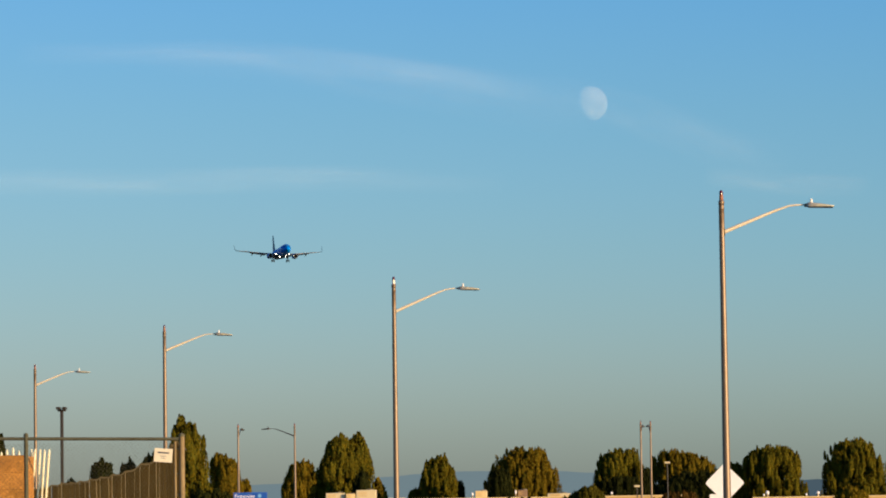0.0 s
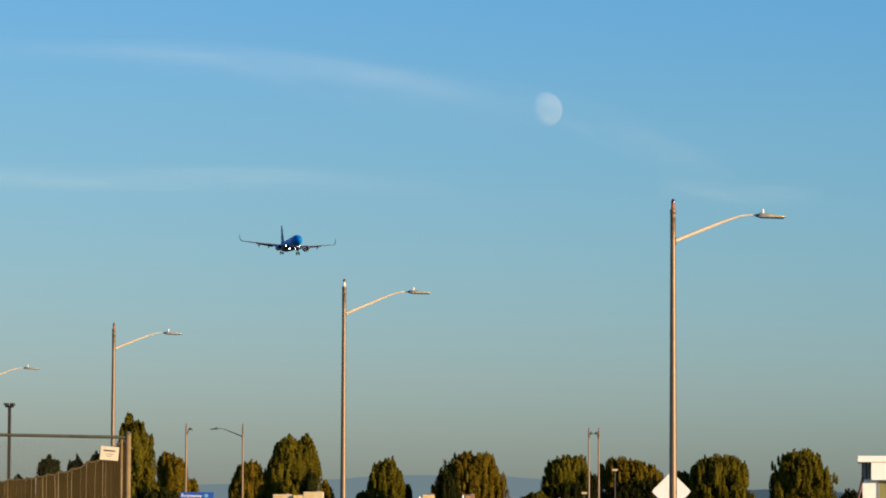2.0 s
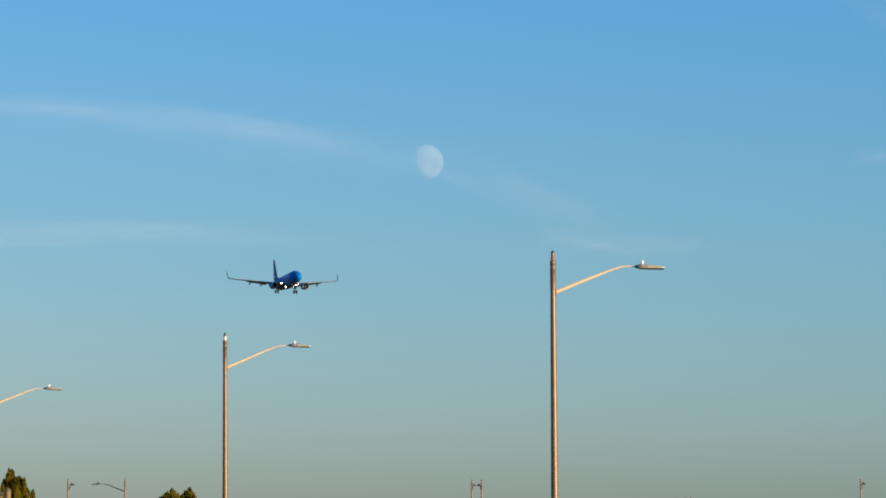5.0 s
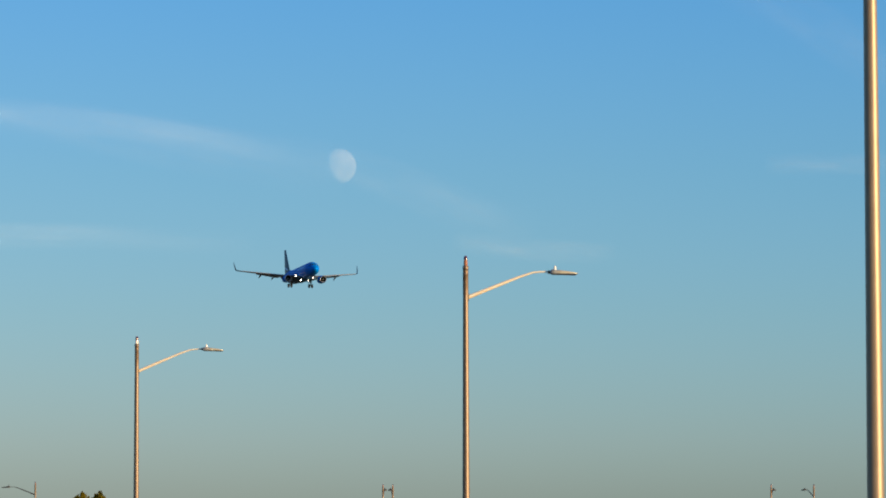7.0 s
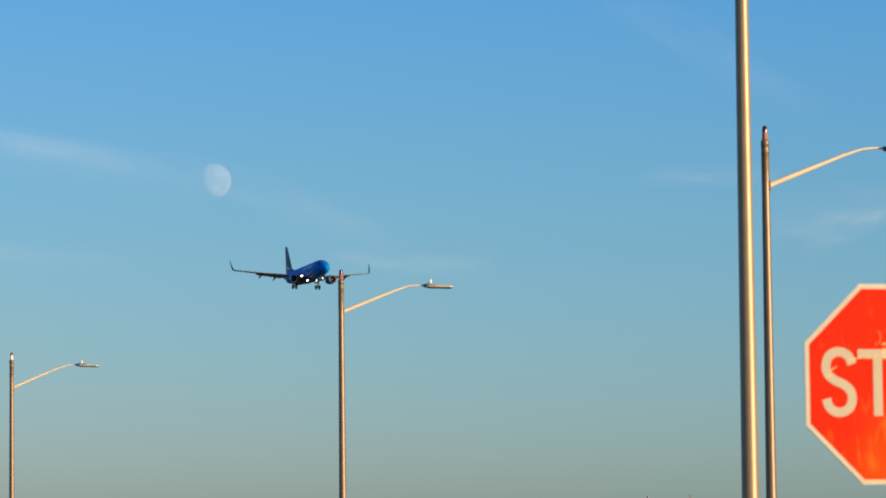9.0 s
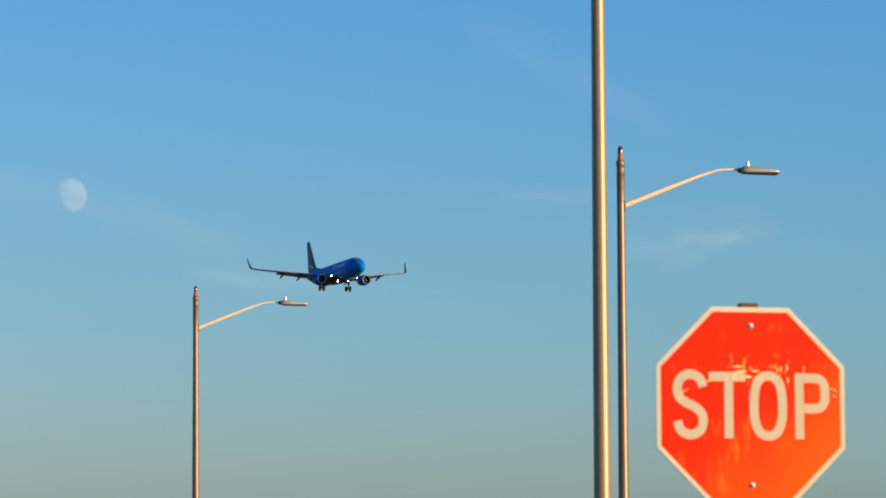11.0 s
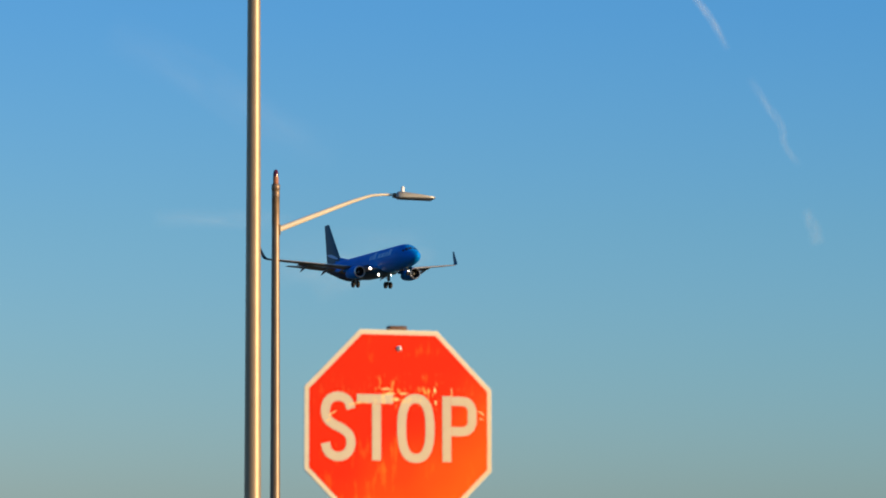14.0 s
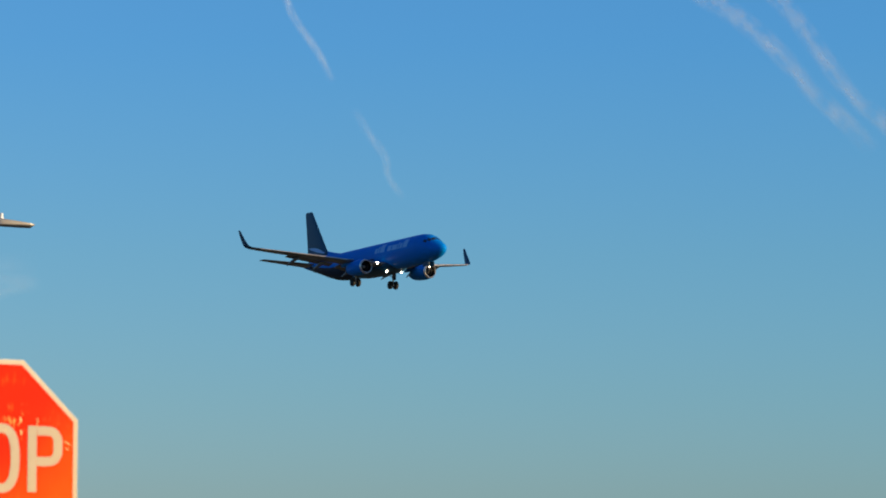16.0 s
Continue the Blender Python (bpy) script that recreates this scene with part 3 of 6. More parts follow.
    mid, mid2, shift = n.new("ShaderNodeMath"), n.new("ShaderNodeMapRange"), n.new("ShaderNodeMath")
    mid.operation = "ABSOLUTE"
    shift.inputs[1].default_value = 0.03
    l.new(sep.outputs["X"], shift.inputs[0])
    l.new(shift.outputs[0], mid.inputs[0])
    two, away, near = n.new("ShaderNodeMath"), n.new("ShaderNodeMath"), n.new("ShaderNodeMath")
    two.operation, away.operation, near.operation = "ABSOLUTE", "SUBTRACT", "MINIMUM"
    away.inputs[1].default_value = 0.125
    l.new(sep.outputs["X"], away.inputs[0])
    l.new(away.outputs[0], two.inputs[0])
    off2 = n.new("ShaderNodeMath")
    off2.inputs[1].default_value = 0.03
    l.new(two.outputs[0], off2.inputs[0])
    l.new(mid.outputs[0], near.inputs[0])
    l.new(off2.outputs[0], near.inputs[1])
    l.new(near.outputs[0], mid2.inputs["Value"])
    mid2.inputs["From Min"].default_value, mid2.inputs["From Max"].default_value, mid2.inputs["To Min"].default_value, mid2.inputs["To Max"].default_value = 0.03, 0.10, 0.55, 0.04
    m1, m2, m3 = n.new("ShaderNodeMath"), n.new("ShaderNodeMath"), n.new("ShaderNodeMath")
    m3.operation = "MULTIPLY"
    m1.operation = m2.operation = "MULTIPLY"
    l.new(bm2.outputs[0], m1.inputs[0])
    l.new(hi.outputs[0], m1.inputs[1])
    l.new(m1.outputs[0], m2.inputs[0])
    l.new(sr.outputs[0], m2.inputs[1])
    last.data_type = "RGBA"
    l.new(m2.outputs[0], m3.inputs[0])
    l.new(mid2.outputs[0], m3.inputs[1])
    l.new(m3.outputs[0], last.inputs["Factor"])
    l.new(sun_glow.outputs["Result"], last.inputs["A"])
    last.inputs["B"].default_value = (0.95, 0.66, 0.16, 1)
    l.new(last.outputs["Result"], b.inputs["Base Color"])
    return m


SIGN_RED = sheeting("red_sheeting", (0.55, 0.017, 0.002), (0.85, 0.2, 0.02), 0.55, (0.80, 0.12, 0.004))
SIGN_WHITE = sheeting("white_sheeting", (0.45, 0.388, 0.30), (0.50, 0.42, 0.27), 0.5, (0.48, 0.39, 0.26))
SIGN_EDGE = sheeting("white_edge_sheeting", (0.52, 0.46, 0.36), (0.55, 0.45, 0.28), 0.5, (0.52, 0.42, 0.27))
GLINT_PAINT = material("painted_sun_glint", (0.76, 0.42, 0.14), 0.35, 0, 0.5, 30.0)
POST_BROWN = material("rusty_post", (0.10, 0.05, 0.028), 0.8, 0.2, 0.35, 6.0, 0.4)


def octagon(bm, half, y0, y1):
    k = half * math.tan(math.pi / 8)
    pts = [(-k, half), (k, half), (half, k), (half, -k), (k, -half), (-k, -half), (-half, -k), (-half, k)]
    return loft(bm, [[(x, y0, z) for x, z in pts], [(x, y1, z) for x, z in pts]])


def smooth_line(pts, steps=5):
    out = []
    for k in range(len(pts) - 1):
        p0, p1, p2, p3 = (Vector(pts[max(0, min(len(pts) - 1, k + j))]) for j in (-1, 0, 1, 2))
        for q in range(steps):
            f = q / steps
            out.append(0.5 * (2 * p1 + (p2 - p0) * f + (2 * p0 - 5 * p1 + 4 * p2 - p3) * f * f + (3 * p1 - p0 - 3 * p2 + p3) * f ** 3))
    return out + [Vector(pts[-1])]


def stroke(bm, line, width, closed=False):
    """A flat bar of even width along a line in the sign's plane, a little proud of the face."""
    rings, n = [], len(line)
    for k, p in enumerate(line):
        a_, b_ = (line[(k - 1) % n], line[(k + 1) % n]) if closed else (line[max(k - 1, 0)], line[min(k + 1, n - 1)])
        d = (b_ - a_).normalized()
        w = Vector((-d.y, d.x)) * width / 2
        rings.append([(p.x + w.x, -0.0046, p.y + w.y), (p.x + w.x, -0.0056, p.y + w.y), (p.x - w.x, -0.0056, p.y - w.y), (p.x - w.x, -0.0046, p.y - w.y)])
    loft(bm, rings + ([rings[0]] if closed else []), caps=not closed)


def letter_s():
    pts = ((1.0, 0.075), (0.8, 0.104), (0.3, 0.121), (-0.3, 0.121), (-0.8, 0.103), (-1, 0.068), (-0.85, 0.036), (-0.35, 0.014), (0.35, -0.003), (0.85, -0.026), (1, -0.058), (0.8, -0.09), (0.3, -0.108), (-0.3, -0.108), (-0.8, -0.09), (-1, -0.058))
    return [(smooth_line([(-0.2465 + 0.0515 * x, z) for x, z in pts]), False)]


def letter_t():
    return [([Vector((-0.171, 0.1155)), Vector((-0.024, 0.1155))], False), ([Vector((-0.0915, 0.0965)), Vector((-0.0915, -0.124))], False)]


def letter_o():
    ring = []
    for k in range(40):
        a_ = 2 * math.pi * k / 40
        c, q = math.cos(a_), math.sin(a_)
        ring.append(Vector((0.0685 + 0.058 * math.copysign(abs(c) ** 0.8, c), 0.003 + 0.1165 * math.copysign(abs(q) ** 0.8, q))))
    return [(ring, True)]


def letter_p():
    bowl = smooth_line([(0.2145, 0.112), (0.260, 0.112), (0.285, 0.104), (0.299, 0.08), (0.2995, 0.053), (0.299, 0.026), (0.285, 0.002), (0.260, -0.006), (0.2145, -0.006)])
    return [([Vector((0.1953, 0.1313)), Vector((0.1953, -0.126))], False), (bowl, False)]


def stop_sign():
    t = thing("stop_sign", pose(2.407, 14.48, 0, 0, 0, 10.5), "red octagonal stop sign with white letters, scuffed", "stop sign")
    lean = Matrix.Translation((0, 0, 2.425))
    bm = bmesh.new()
    octagon(bm, 0.381, -0.002, 0.0015)
    back = part("panel", bm, ALU, t, "bare aluminium back")
    back.matrix_local = lean
    bm = bmesh.new()
    octagon(bm, 0.380, -0.0032, -0.0022)
    part("border", bm, SIGN_EDGE, back, "cream-white border")
    bm = bmesh.new()
    octagon(bm, 0.3625, -0.0044, -0.0034)
    part("face", bm, SIGN_RED, back, "red face")
    for path in (letter_s(), letter_t(), letter_o(), letter_p()):
        bm = bmesh.new()
        for line, closed in path:
            stroke(bm, line, 0.036, closed)
        for v in bm.verts:
            v.co.z = 0.985 * v.co.z + 0.001
        part("letter", bm, SIGN_WHITE, back, "cream-white letter")
    # sun glints on creases of the bent sheeting, painted as thin bright strokes
    for width, line in ((0.004, ((-0.286, 0.046), (-0.270, 0.058), (-0.252, 0.066))), (0.0045, ((-0.205, 0.088), (-0.180, 0.096), (-0.150, 0.100), (-0.125, 0.098))), (0.007, ((-0.074, 0.151), (-0.050, 0.154), (-0.034, 0.152))),
                        (0.008, ((-0.058, 0.134), (-0.036, 0.137), (-0.016, 0.135))), (0.007, ((0.002, 0.138), (0.018, 0.136), (0.036, 0.139))), (0.012, ((-0.030, 0.112), (-0.014, 0.115), (0.002, 0.112))),
                        (0.007, ((0.144, 0.164), (0.147, 0.152), (0.146, 0.140))), (0.008, ((0.148, 0.114), (0.150, 0.103), (0.149, 0.092))), (0.004, ((0.322, 0.074), (0.338, 0.068), (0.350, 0.058))),
                        (0.003, ((0.328, 0.048), (0.346, 0.041))), (0.003, ((0.214, 0.162), (0.216, 0.145), (0.214, 0.128))), (0.004, ((-0.294, 0.024), (-0.284, 0.032), (-0.276, 0.034)))):
        bm, path = bmesh.new(), smooth_line([Vector(q) for q in line], 4)
        rings = []
        for k, p in enumerate(path):
            d = (path[min(k + 1, len(path) - 1)] - path[max(k - 1, 0)]).normalized()
            w = Vector((-d.y, d.x)) * (0.0006 + 0.5 * width * math.sin(math.pi * k / (len(path) - 1)))
            rings.append([(p.x + w.x, -0.0056, p.y + w.y), (p.x + w.x, -0.0062, p.y + w.y), (p.x - w.x, -0.0062, p.y - w.y), (p.x - w.x, -0.0056, p.y - w.y)])
        loft(bm, rings)
        part("sun_glint", bm, GLINT_PAINT, back, "painted sun glint")
    for z in (0.310, -0.300):
        bm = bmesh.new()
        lathe(bm, [(-0.0045, 0.011), (-0.006, 0.011), (-0.008, 0.006), (-0.014, 0.006), (-0.016, 0.003)], "y", 12, (0.0, 0, z))
        part("bolt", bm, ALU, back, smooth=False)
    bm = bmesh.new()
    # a U-channel post behind the panel
    prof = [(-0.032, 0.002), (-0.032, 0.03), (-0.02, 0.034), (0.02, 0.034), (0.032, 0.03), (0.032, 0.002), (0.026, 0.002), (0.026, 0.026), (0.017, 0.029), (-0.017, 0.029), (-0.026, 0.026), (-0.026, 0.002)]
    loft(bm, [[(x, y, z) for x, y in prof] for z in (0.0, 2.819)])
    part("post", bm, POST_BROWN, t, "rust-brown channel post")
    bm = bmesh.new()
    box(bm, -0.036, 0.036, 0.0, 0.042, 2.801, 2.823, 0.004)
    part("post_cap", bm, POST_BROWN, t)


stop_sign()


# ================= aeroplane =================
BLUE = material("gloss_blue_paint", (0.0, 0.165, 0.58), 0.45, 0, 0.06, 0.3, 0.0, 0.0, spec=0.05)
NAVY = material("dark_blue_paint", (0.006, 0.058, 0.115), 0.45, 0, 0.08, 0.3, spec=0.15)
PALE_BLUE = material("pale_blue_paint", (0.14, 0.34, 0.63), 0.4, 0, 0.05, 0.4)
WING_GREY = material("wing_grey", (0.14, 0.14, 0.145), 0.45, 0.1, 0.08, 0.4)
BELLY_GREY = material("belly_grey", (0.10, 0.11, 0.13), 0.5, 0.1, 0.1, 0.5)
SLAT = material("pale_slat_paint", (0.36, 0.34, 0.32), 0.45, 0.1, 0.06, 0.5)
DUCT = material("engine_duct", (0.016, 0.016, 0.018), 0.6, 0.2, 0.15, 1.0)
UNDERSIDE_SHADE = material("painted_underside_shade", (0.010, 0.022, 0.045), 0.5, 0, 0.12, 0.4, spec=0.1)
LIP = material("polished_lip", (0.66, 0.62, 0.56), 0.32, 0.8, 0.05, 1.0)
TYRE = material("tyre_rubber", (0.018, 0.018, 0.018), 0.85, 0, 0.15, 3.0)
GEAR = material("gear_grey", (0.28, 0.28, 0.27), 0.5, 0.4, 0.1, 2.0)
LANDING_LIGHT = glowing("landing_light", (1.0, 0.87, 0.68), 9.5)

# distance behind the nose: half width, top, bottom
HULL = [(0.0, 0.03, -0.42, -0.48), (0.12, 0.30, -0.16, -0.74), (0.4, 0.58, 0.12, -1.00), (0.9, 0.92, 0.42, -1.27), (1.6, 1.22, 0.74, -1.50), (2.2, 1.42, 1.10, -1.64),
        (2.9, 1.59, 1.52, -1.77), (3.7, 1.73, 1.80, -1.87), (4.8, 1.84, 1.95, -1.95), (6.2, 1.88, 2.0, -2.0), (10, 1.88, 2.0, -2.0), (14, 1.88, 2.0, -2.0), (18, 1.88, 2.0, -2.0),
        (22, 1.88, 2.0, -2.0), (25.5, 1.88, 2.0, -1.97), (28, 1.82, 2.0, -1.70), (30.5, 1.66, 1.98, -1.12), (33, 1.36, 1.92, -0.36), (35.3, 0.98, 1.78, 0.25), (37.0, 0.58, 1.56, 0.70), (38.0, 0.24, 1.36, 0.98)]


def hull_point(s, ang, out=0.0):
    """The skin at s metres behind the nose; ang from the top, towards the left side."""
    k = max(i for i in range(len(HULL) - 1) if HULL[i][0] <= s)
    f = (s - HULL[k][0]) / (HULL[k + 1][0] - HULL[k][0])
    w, top, low = (HULL[k][j] + (HULL[k + 1][j] - HULL[k][j]) * f for j in (1, 2, 3))
    c, h = (top + low) / 2, (top - low) / 2
    return Vector((-s, math.sin(ang) * (w + out), c + math.cos(ang) * (h + out)))


def skin_patch(s0, s1, a0, a1, out=0.012, ns=8, na=8):
    """A thin shell that follows the hull."""
    bm = bmesh.new()
    rows = []
    for i in range(ns + 1):
        s = s0 + (s1 - s0) * i / ns
        rows.append([hull_point(s, radians(a0 + (a1 - a0) * j / na), out) for j in range(na + 1)])
    return loft(bm, rows, closed=False)


def foil(le, chord, thick, y, z, twist=0.0, side=1, up=None, n=9):
    """One wing section: x runs back from the leading edge."""
    pts = []
    for top in (1, -1):
        rng = range(n) if top == 1 else range(n - 2, 0, -1)
        for i in rng:
            u = (1 - math.cos(math.pi * i / (n - 1))) / 2
            h = thick * 5 * chord * (0.2969 * math.sqrt(u) - 0.126 * u - 0.3516 * u * u + 0.2843 * u ** 3 - 0.1036 * u ** 4) * (1.0 if top == 1 else 0.75)
            dx, dz = u * chord, top * h
            c_, s_ = math.cos(twist), math.sin(twist)
            dx, dz = dx * c_ + dz * s_, dz * c_ - dx * s_
            if up is None:
                pts.append(Vector((le - dx, side * y, z + dz)))
            else:
                pts.append(Vector((le - dx, side * (y + dz * up[0]), z + dz * up[1])))
    return pts


def wing_line(y):
    """Leading edge, chord and height of the wing at y."""
    rows = [(1.2, -12.3, 8.3, -1.30), (2.0, -13.05, 7.4, -1.22), (5.6, -15.35, 4.95, -0.70), (11.0, -18.35, 3.35, 0.10), (17.0, -21.55, 1.7, 0.92)]
    for p, q in zip(rows, rows[1:]):
        if y <= q[0]:
            f = (y - p[0]) / (q[0] - p[0])
            return [p[i] + (q[i] - p[i]) * f for i in (1, 2, 3)]
    return rows[-1][1:]


def aeroplane():
    t = thing("aeroplane", Matrix.Identity(4), "blue twin-engined cargo jet landing with wheels down, lights on", "aeroplane")
    bm = bmesh.new()
    fine = []
    for i in range(len(HULL) - 1):
        steps = 1 if HULL[i + 1][0] - HULL[i][0] < 1.2 else 3
        fine += [HULL[i][0] + (HULL[i + 1][0] - HULL[i][0]) * k / steps for k in range(steps)]
    fine.append(37.999)
    loft(bm, [[hull_point(s, 2 * math.pi * k / 40) for k in range(40)] for s in fine])
    hull = part("fuselage", bm, BLUE, t, "glossy mid-blue fuselage", True)
    # wing-body fairing under the belly
    bm = bmesh.new()
    rings = []
    for s, w, low in ((11.2, 0.6, -1.96), (12.6, 1.75, -2.15), (14.5, 2.1, -2.3), (18, 2.15, -2.34), (21.0, 2.0, -2.25), (23.0, 1.2, -2.02)):
        rings.append([Vector((-s, w * math.cos(a_), -1.15 + (low + 1.15) * max(0.0, math.sin(a_)) ** 0.7)) for a_ in [math.pi * k / 14 for k in range(15)]])
    loft(bm, rings, closed=False)
    part("belly_fairing", bm, NAVY, hull, "dark belly fairing", True)
    # a thin dark shell paints the shade below the wings and rear hull
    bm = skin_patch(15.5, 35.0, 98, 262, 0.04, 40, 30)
    part("underside", bm, UNDERSIDE_SHADE, hull, "dark shell painting the shade under the hull", True)
    # flight deck windows
    for side in (1, -1):
        for s0, s1, a0, a1 in ((1.86, 2.36, 3, 30), (2.05, 2.62, 33, 50), (2.5, 3.05, 52, 65)):
            bm = skin_patch(s0, s1, side * a0, side * a1, 0.014, 4, 4)
            part("cockpit_window", bm, GLASS_DARK, hull, "dark cockpit glass", True)
        # the marking on each side, as plain bars
        for i, (s, w_, hgt) in enumerate(((8.1, 0.9, 1), (9.15, 0.45, 0.6), (9.75, 0.3, 0.75), (10.2, 1.05, 0.6), (11.4, 0.75, 0.6), (12.75, 0.95, 1), (13.85, 0.3, 0.8), (14.3, 0.45, 0.6))):
            s, w_ = 6.7 + (s - 8.1) * 1.3, w_ * 1.3
            s_ = s if side < 0 else 22.7 - s - w_
            bm = skin_patch(s_, s_ + w_, side * (80 - 36 * hgt), side * 80, 0.01, 2, 5)
            part("marking", bm, PALE_BLUE, hull, "pale blue block marking", True)
        bm = skin_patch(5.0, 5.9, side * 62, side * 108, 0.006, 3, 8)
        part("door", bm, BLUE, hull, smooth=True)
    # wings
    for side in (1, -1):
        bm = bmesh.new()
        secs = []
        for y in (1.2, 2.0, 3.4, 5.6, 8.0, 11.0, 14.0, 16.2, 17.0):
            le, ch, z = wing_line(y)
            secs.append(foil(le, ch * (0.86 if y < 13 else 1.0), 0.125 - 0.0025 * y, y, z, radians(-1.5 + 0.15 * y), side))
        loft(bm, secs)
        wing = part("wing", bm, WING_GREY, t, "grey swept wing", True)
        # winglet
        bm = bmesh.new()
        secs = [foil(-21.55, 1.7, 0.085, 17.0, 0.92, 0, side), foil(-21.85, 1.55, 0.08, 17.3, 1.02, 0, side, (-0.45, 0.9)), foil(-22.25, 1.4, 0.075, 17.52, 1.3, 0, side, (-0.85, 0.5)),
                foil(-22.75, 1.2, 0.07, 17.62, 1.8, 0, side, (-1, 0.15)), foil(-23.45, 0.9, 0.07, 17.72, 2.6, 0, side, (-1, 0.1)), foil(-24.15, 0.5, 0.07, 17.83, 3.5, 0, side, (-1, 0.1))]
        loft(bm, secs)
        part("winglet", bm, NAVY, wing, "dark blue upswept winglet", True)
        # flaps, lowered
        for y0, y1 in ((2.05, 5.2), (6.0, 12.0)):
            for back, ratio, drop, turn in ((0.79, 0.19, 0.0, 12), (0.95, 0.10, 0.12, 24)):
                bm = bmesh.new()
                secs = []
                for k in range(4):
                    y = y0 + (y1 - y0) * k / 3
                    le, ch, z = wing_line(y)
                    secs.append(foil(le - ch * back, ch * ratio, 0.13, y, z - ch * 0.015 - drop * ch * 0.2, radians(turn), side))
                loft(bm, secs)
                part("flap", bm, WING_GREY, wing, "lowered flap", True)
        # leading edge slats
        for y0, y1 in ((6.0, 9.4), (9.5, 12.9), (13.0, 16.4)):
            bm = bmesh.new()
            secs = []
            for k in range(3):
                y = y0 + (y1 - y0) * k / 2
                le, ch, z = wing_line(y)
                secs.append(foil(le + 0.28, ch * 0.15, 0.2, y, z - 0.10, radians(-22), side))
            loft(bm, secs)
            part("slat", bm, SLAT, wing, "pale grey slat", True)
        # flap track fairings
        for y in (3.1, 7.4, 10.8):
            le, ch, z = wing_line(y)
            bm = bmesh.new()
            x0 = le - ch * 0.5
            L = 2.2 + ch * 0.45
            sweep(bm, [(x0 - L * f, side * y, z - 0.28 - 0.75 * f ** 2.2) for f in (0, 0.15, 0.4, 0.65, 0.85, 1.0)], [0.03, 0.17, 0.24, 0.22, 0.13, 0.03], 10)
            part("flap_fairing", bm, WING_GREY, wing, smooth=True)
        # engine
        ey, ez = side * 5.0, -1.9
        bm = bmesh.new()
        lathe(bm, [(-12.25, 0.96), (-12.9, 1.07), (-13.9, 1.10), (-15.0, 1.02), (-16.0, 0.86), (-16.3, 0.78), (-16.28, 0.74), (-15.0, 0.8)], "x", 36, (0, ey, ez))
        for f in [f for f in bm.faces if len(f.verts) > 4]:
            bm.faces.remove(f)
        for v in bm.verts:
            if v.co.z < ez:
                v.co.z = ez + (v.co.z - ez) * 0.93
        eng = part("engine", bm, BLUE, t, "blue engine nacelle", True)
        bm = bmesh.new()
        lathe(bm, [(-12.26, 0.962), (-12.08, 0.92), (-11.99, 0.86), (-12.02, 0.80), (-12.2, 0.765)], "x", 36, (0, ey, ez))
        for f in [f for f in bm.faces if len(f.verts) > 4]:
            bm.faces.remove(f)
        part("intake_lip", bm, LIP, eng, "polished metal intake lip", True)
        bm = bmesh.new()
        lathe(bm, [(-12.2, 0.766), (-12.9, 0.79), (-12.95, 0.3)], "x", 36, (0, ey, ez))
        for f in [f for f in bm.faces if len(f.verts) > 4 and f.calc_center_median().x > -12.5]:
            bm.faces.remove(f)
        part("intake_duct", bm, DUCT, eng, "dark intake duct", True)
        bm = bmesh.new()
        lathe(bm, [(-12.94, 0.27), (-12.75, 0.22), (-12.58, 0.12), (-12.5, 0.01)], "x", 16, (0, ey, ez))
        part("spinner", bm, GEAR, eng, smooth=True)
        for k in range(24):
            a_ = 2 * math.pi * k / 24
            bm = bmesh.new()
            ring = []
            for r, wd, tw in ((0.2, 0.06, 0.5), (0.5, 0.075, 0.8), (0.78, 0.08, 1.05)):
                c = Vector((-12.84, ey + r * math.cos(a_), ez + r * math.sin(a_)))
                d = Vector((math.cos(tw), -math.sin(a_) * math.sin(tw), math.cos(a_) * math.sin(tw))) * wd
                nrm = Vector((-math.sin(tw), -math.sin(a_) * math.cos(tw), math.cos(a_) * math.cos(tw))) * 0.006
                ring.append([c - d - nrm, c + d - nrm, c + d + nrm, c - d + nrm])
            loft(bm, ring)
            part("fan_blade", bm, DUCT, eng)
        bm = bmesh.new()
        lathe(bm, [(-15.0, 0.62), (-16.3, 0.56), (-17.1, 0.42), (-17.15, 0.3), (-17.8, 0.05)], "x", 24, (0, ey, ez))
        part("exhaust", bm, DUCT, eng, "dark metal exhaust", True)
        bm = bmesh.new()
        loft(bm, [[(x, ey - w_, z0), (x, ey + w_, z0), (x, ey + w_, z1), (x, ey - w_, z1)] for x, w_, z0, z1 in ((-13.0, 0.05, ez + 0.9, ez + 1.1), (-14.2, 0.17, ez + 0.85, -0.72), (-15.6, 0.2, ez + 0.7, -0.62), (-17.6, 0.16, ez + 0.5, -0.85), (-19.0, 0.04, -1.3, -1.0))])
        part("pylon", bm, BLUE, eng, "blue engine pylon")
        # tailplane
        bm = bmesh.new()
        loft(bm, [foil(-32.9, 4.1, 0.09, 0.5, 0.95, 0, side), foil(-35.0, 2.85, 0.085, 3.9, 1.36, 0, side), foil(-37.05, 1.6, 0.08, 7.1, 1.74, 0, side), foil(-37.35, 1.2, 0.06, 7.18, 1.75, 0, side)])
        part("tailplane", bm, WING_GREY, t, "grey tailplane", True)
        # main landing gear
        gx, gy = -18.6, side * 2.95
        bm = bmesh.new()
        sweep(bm, [(gx + 0.1, gy, -1.0), (gx, gy, -2.3)], [0.15, 0.14], 12)
        sweep(bm, [(gx, gy, -2.3), (gx - 0.02, gy, -3.25)], [0.10, 0.10], 12)
        sweep(bm, [(gx - 0.02, gy - 0.4, -3.25), (gx - 0.02, gy + 0.4, -3.25)], [0.08, 0.08], 10)
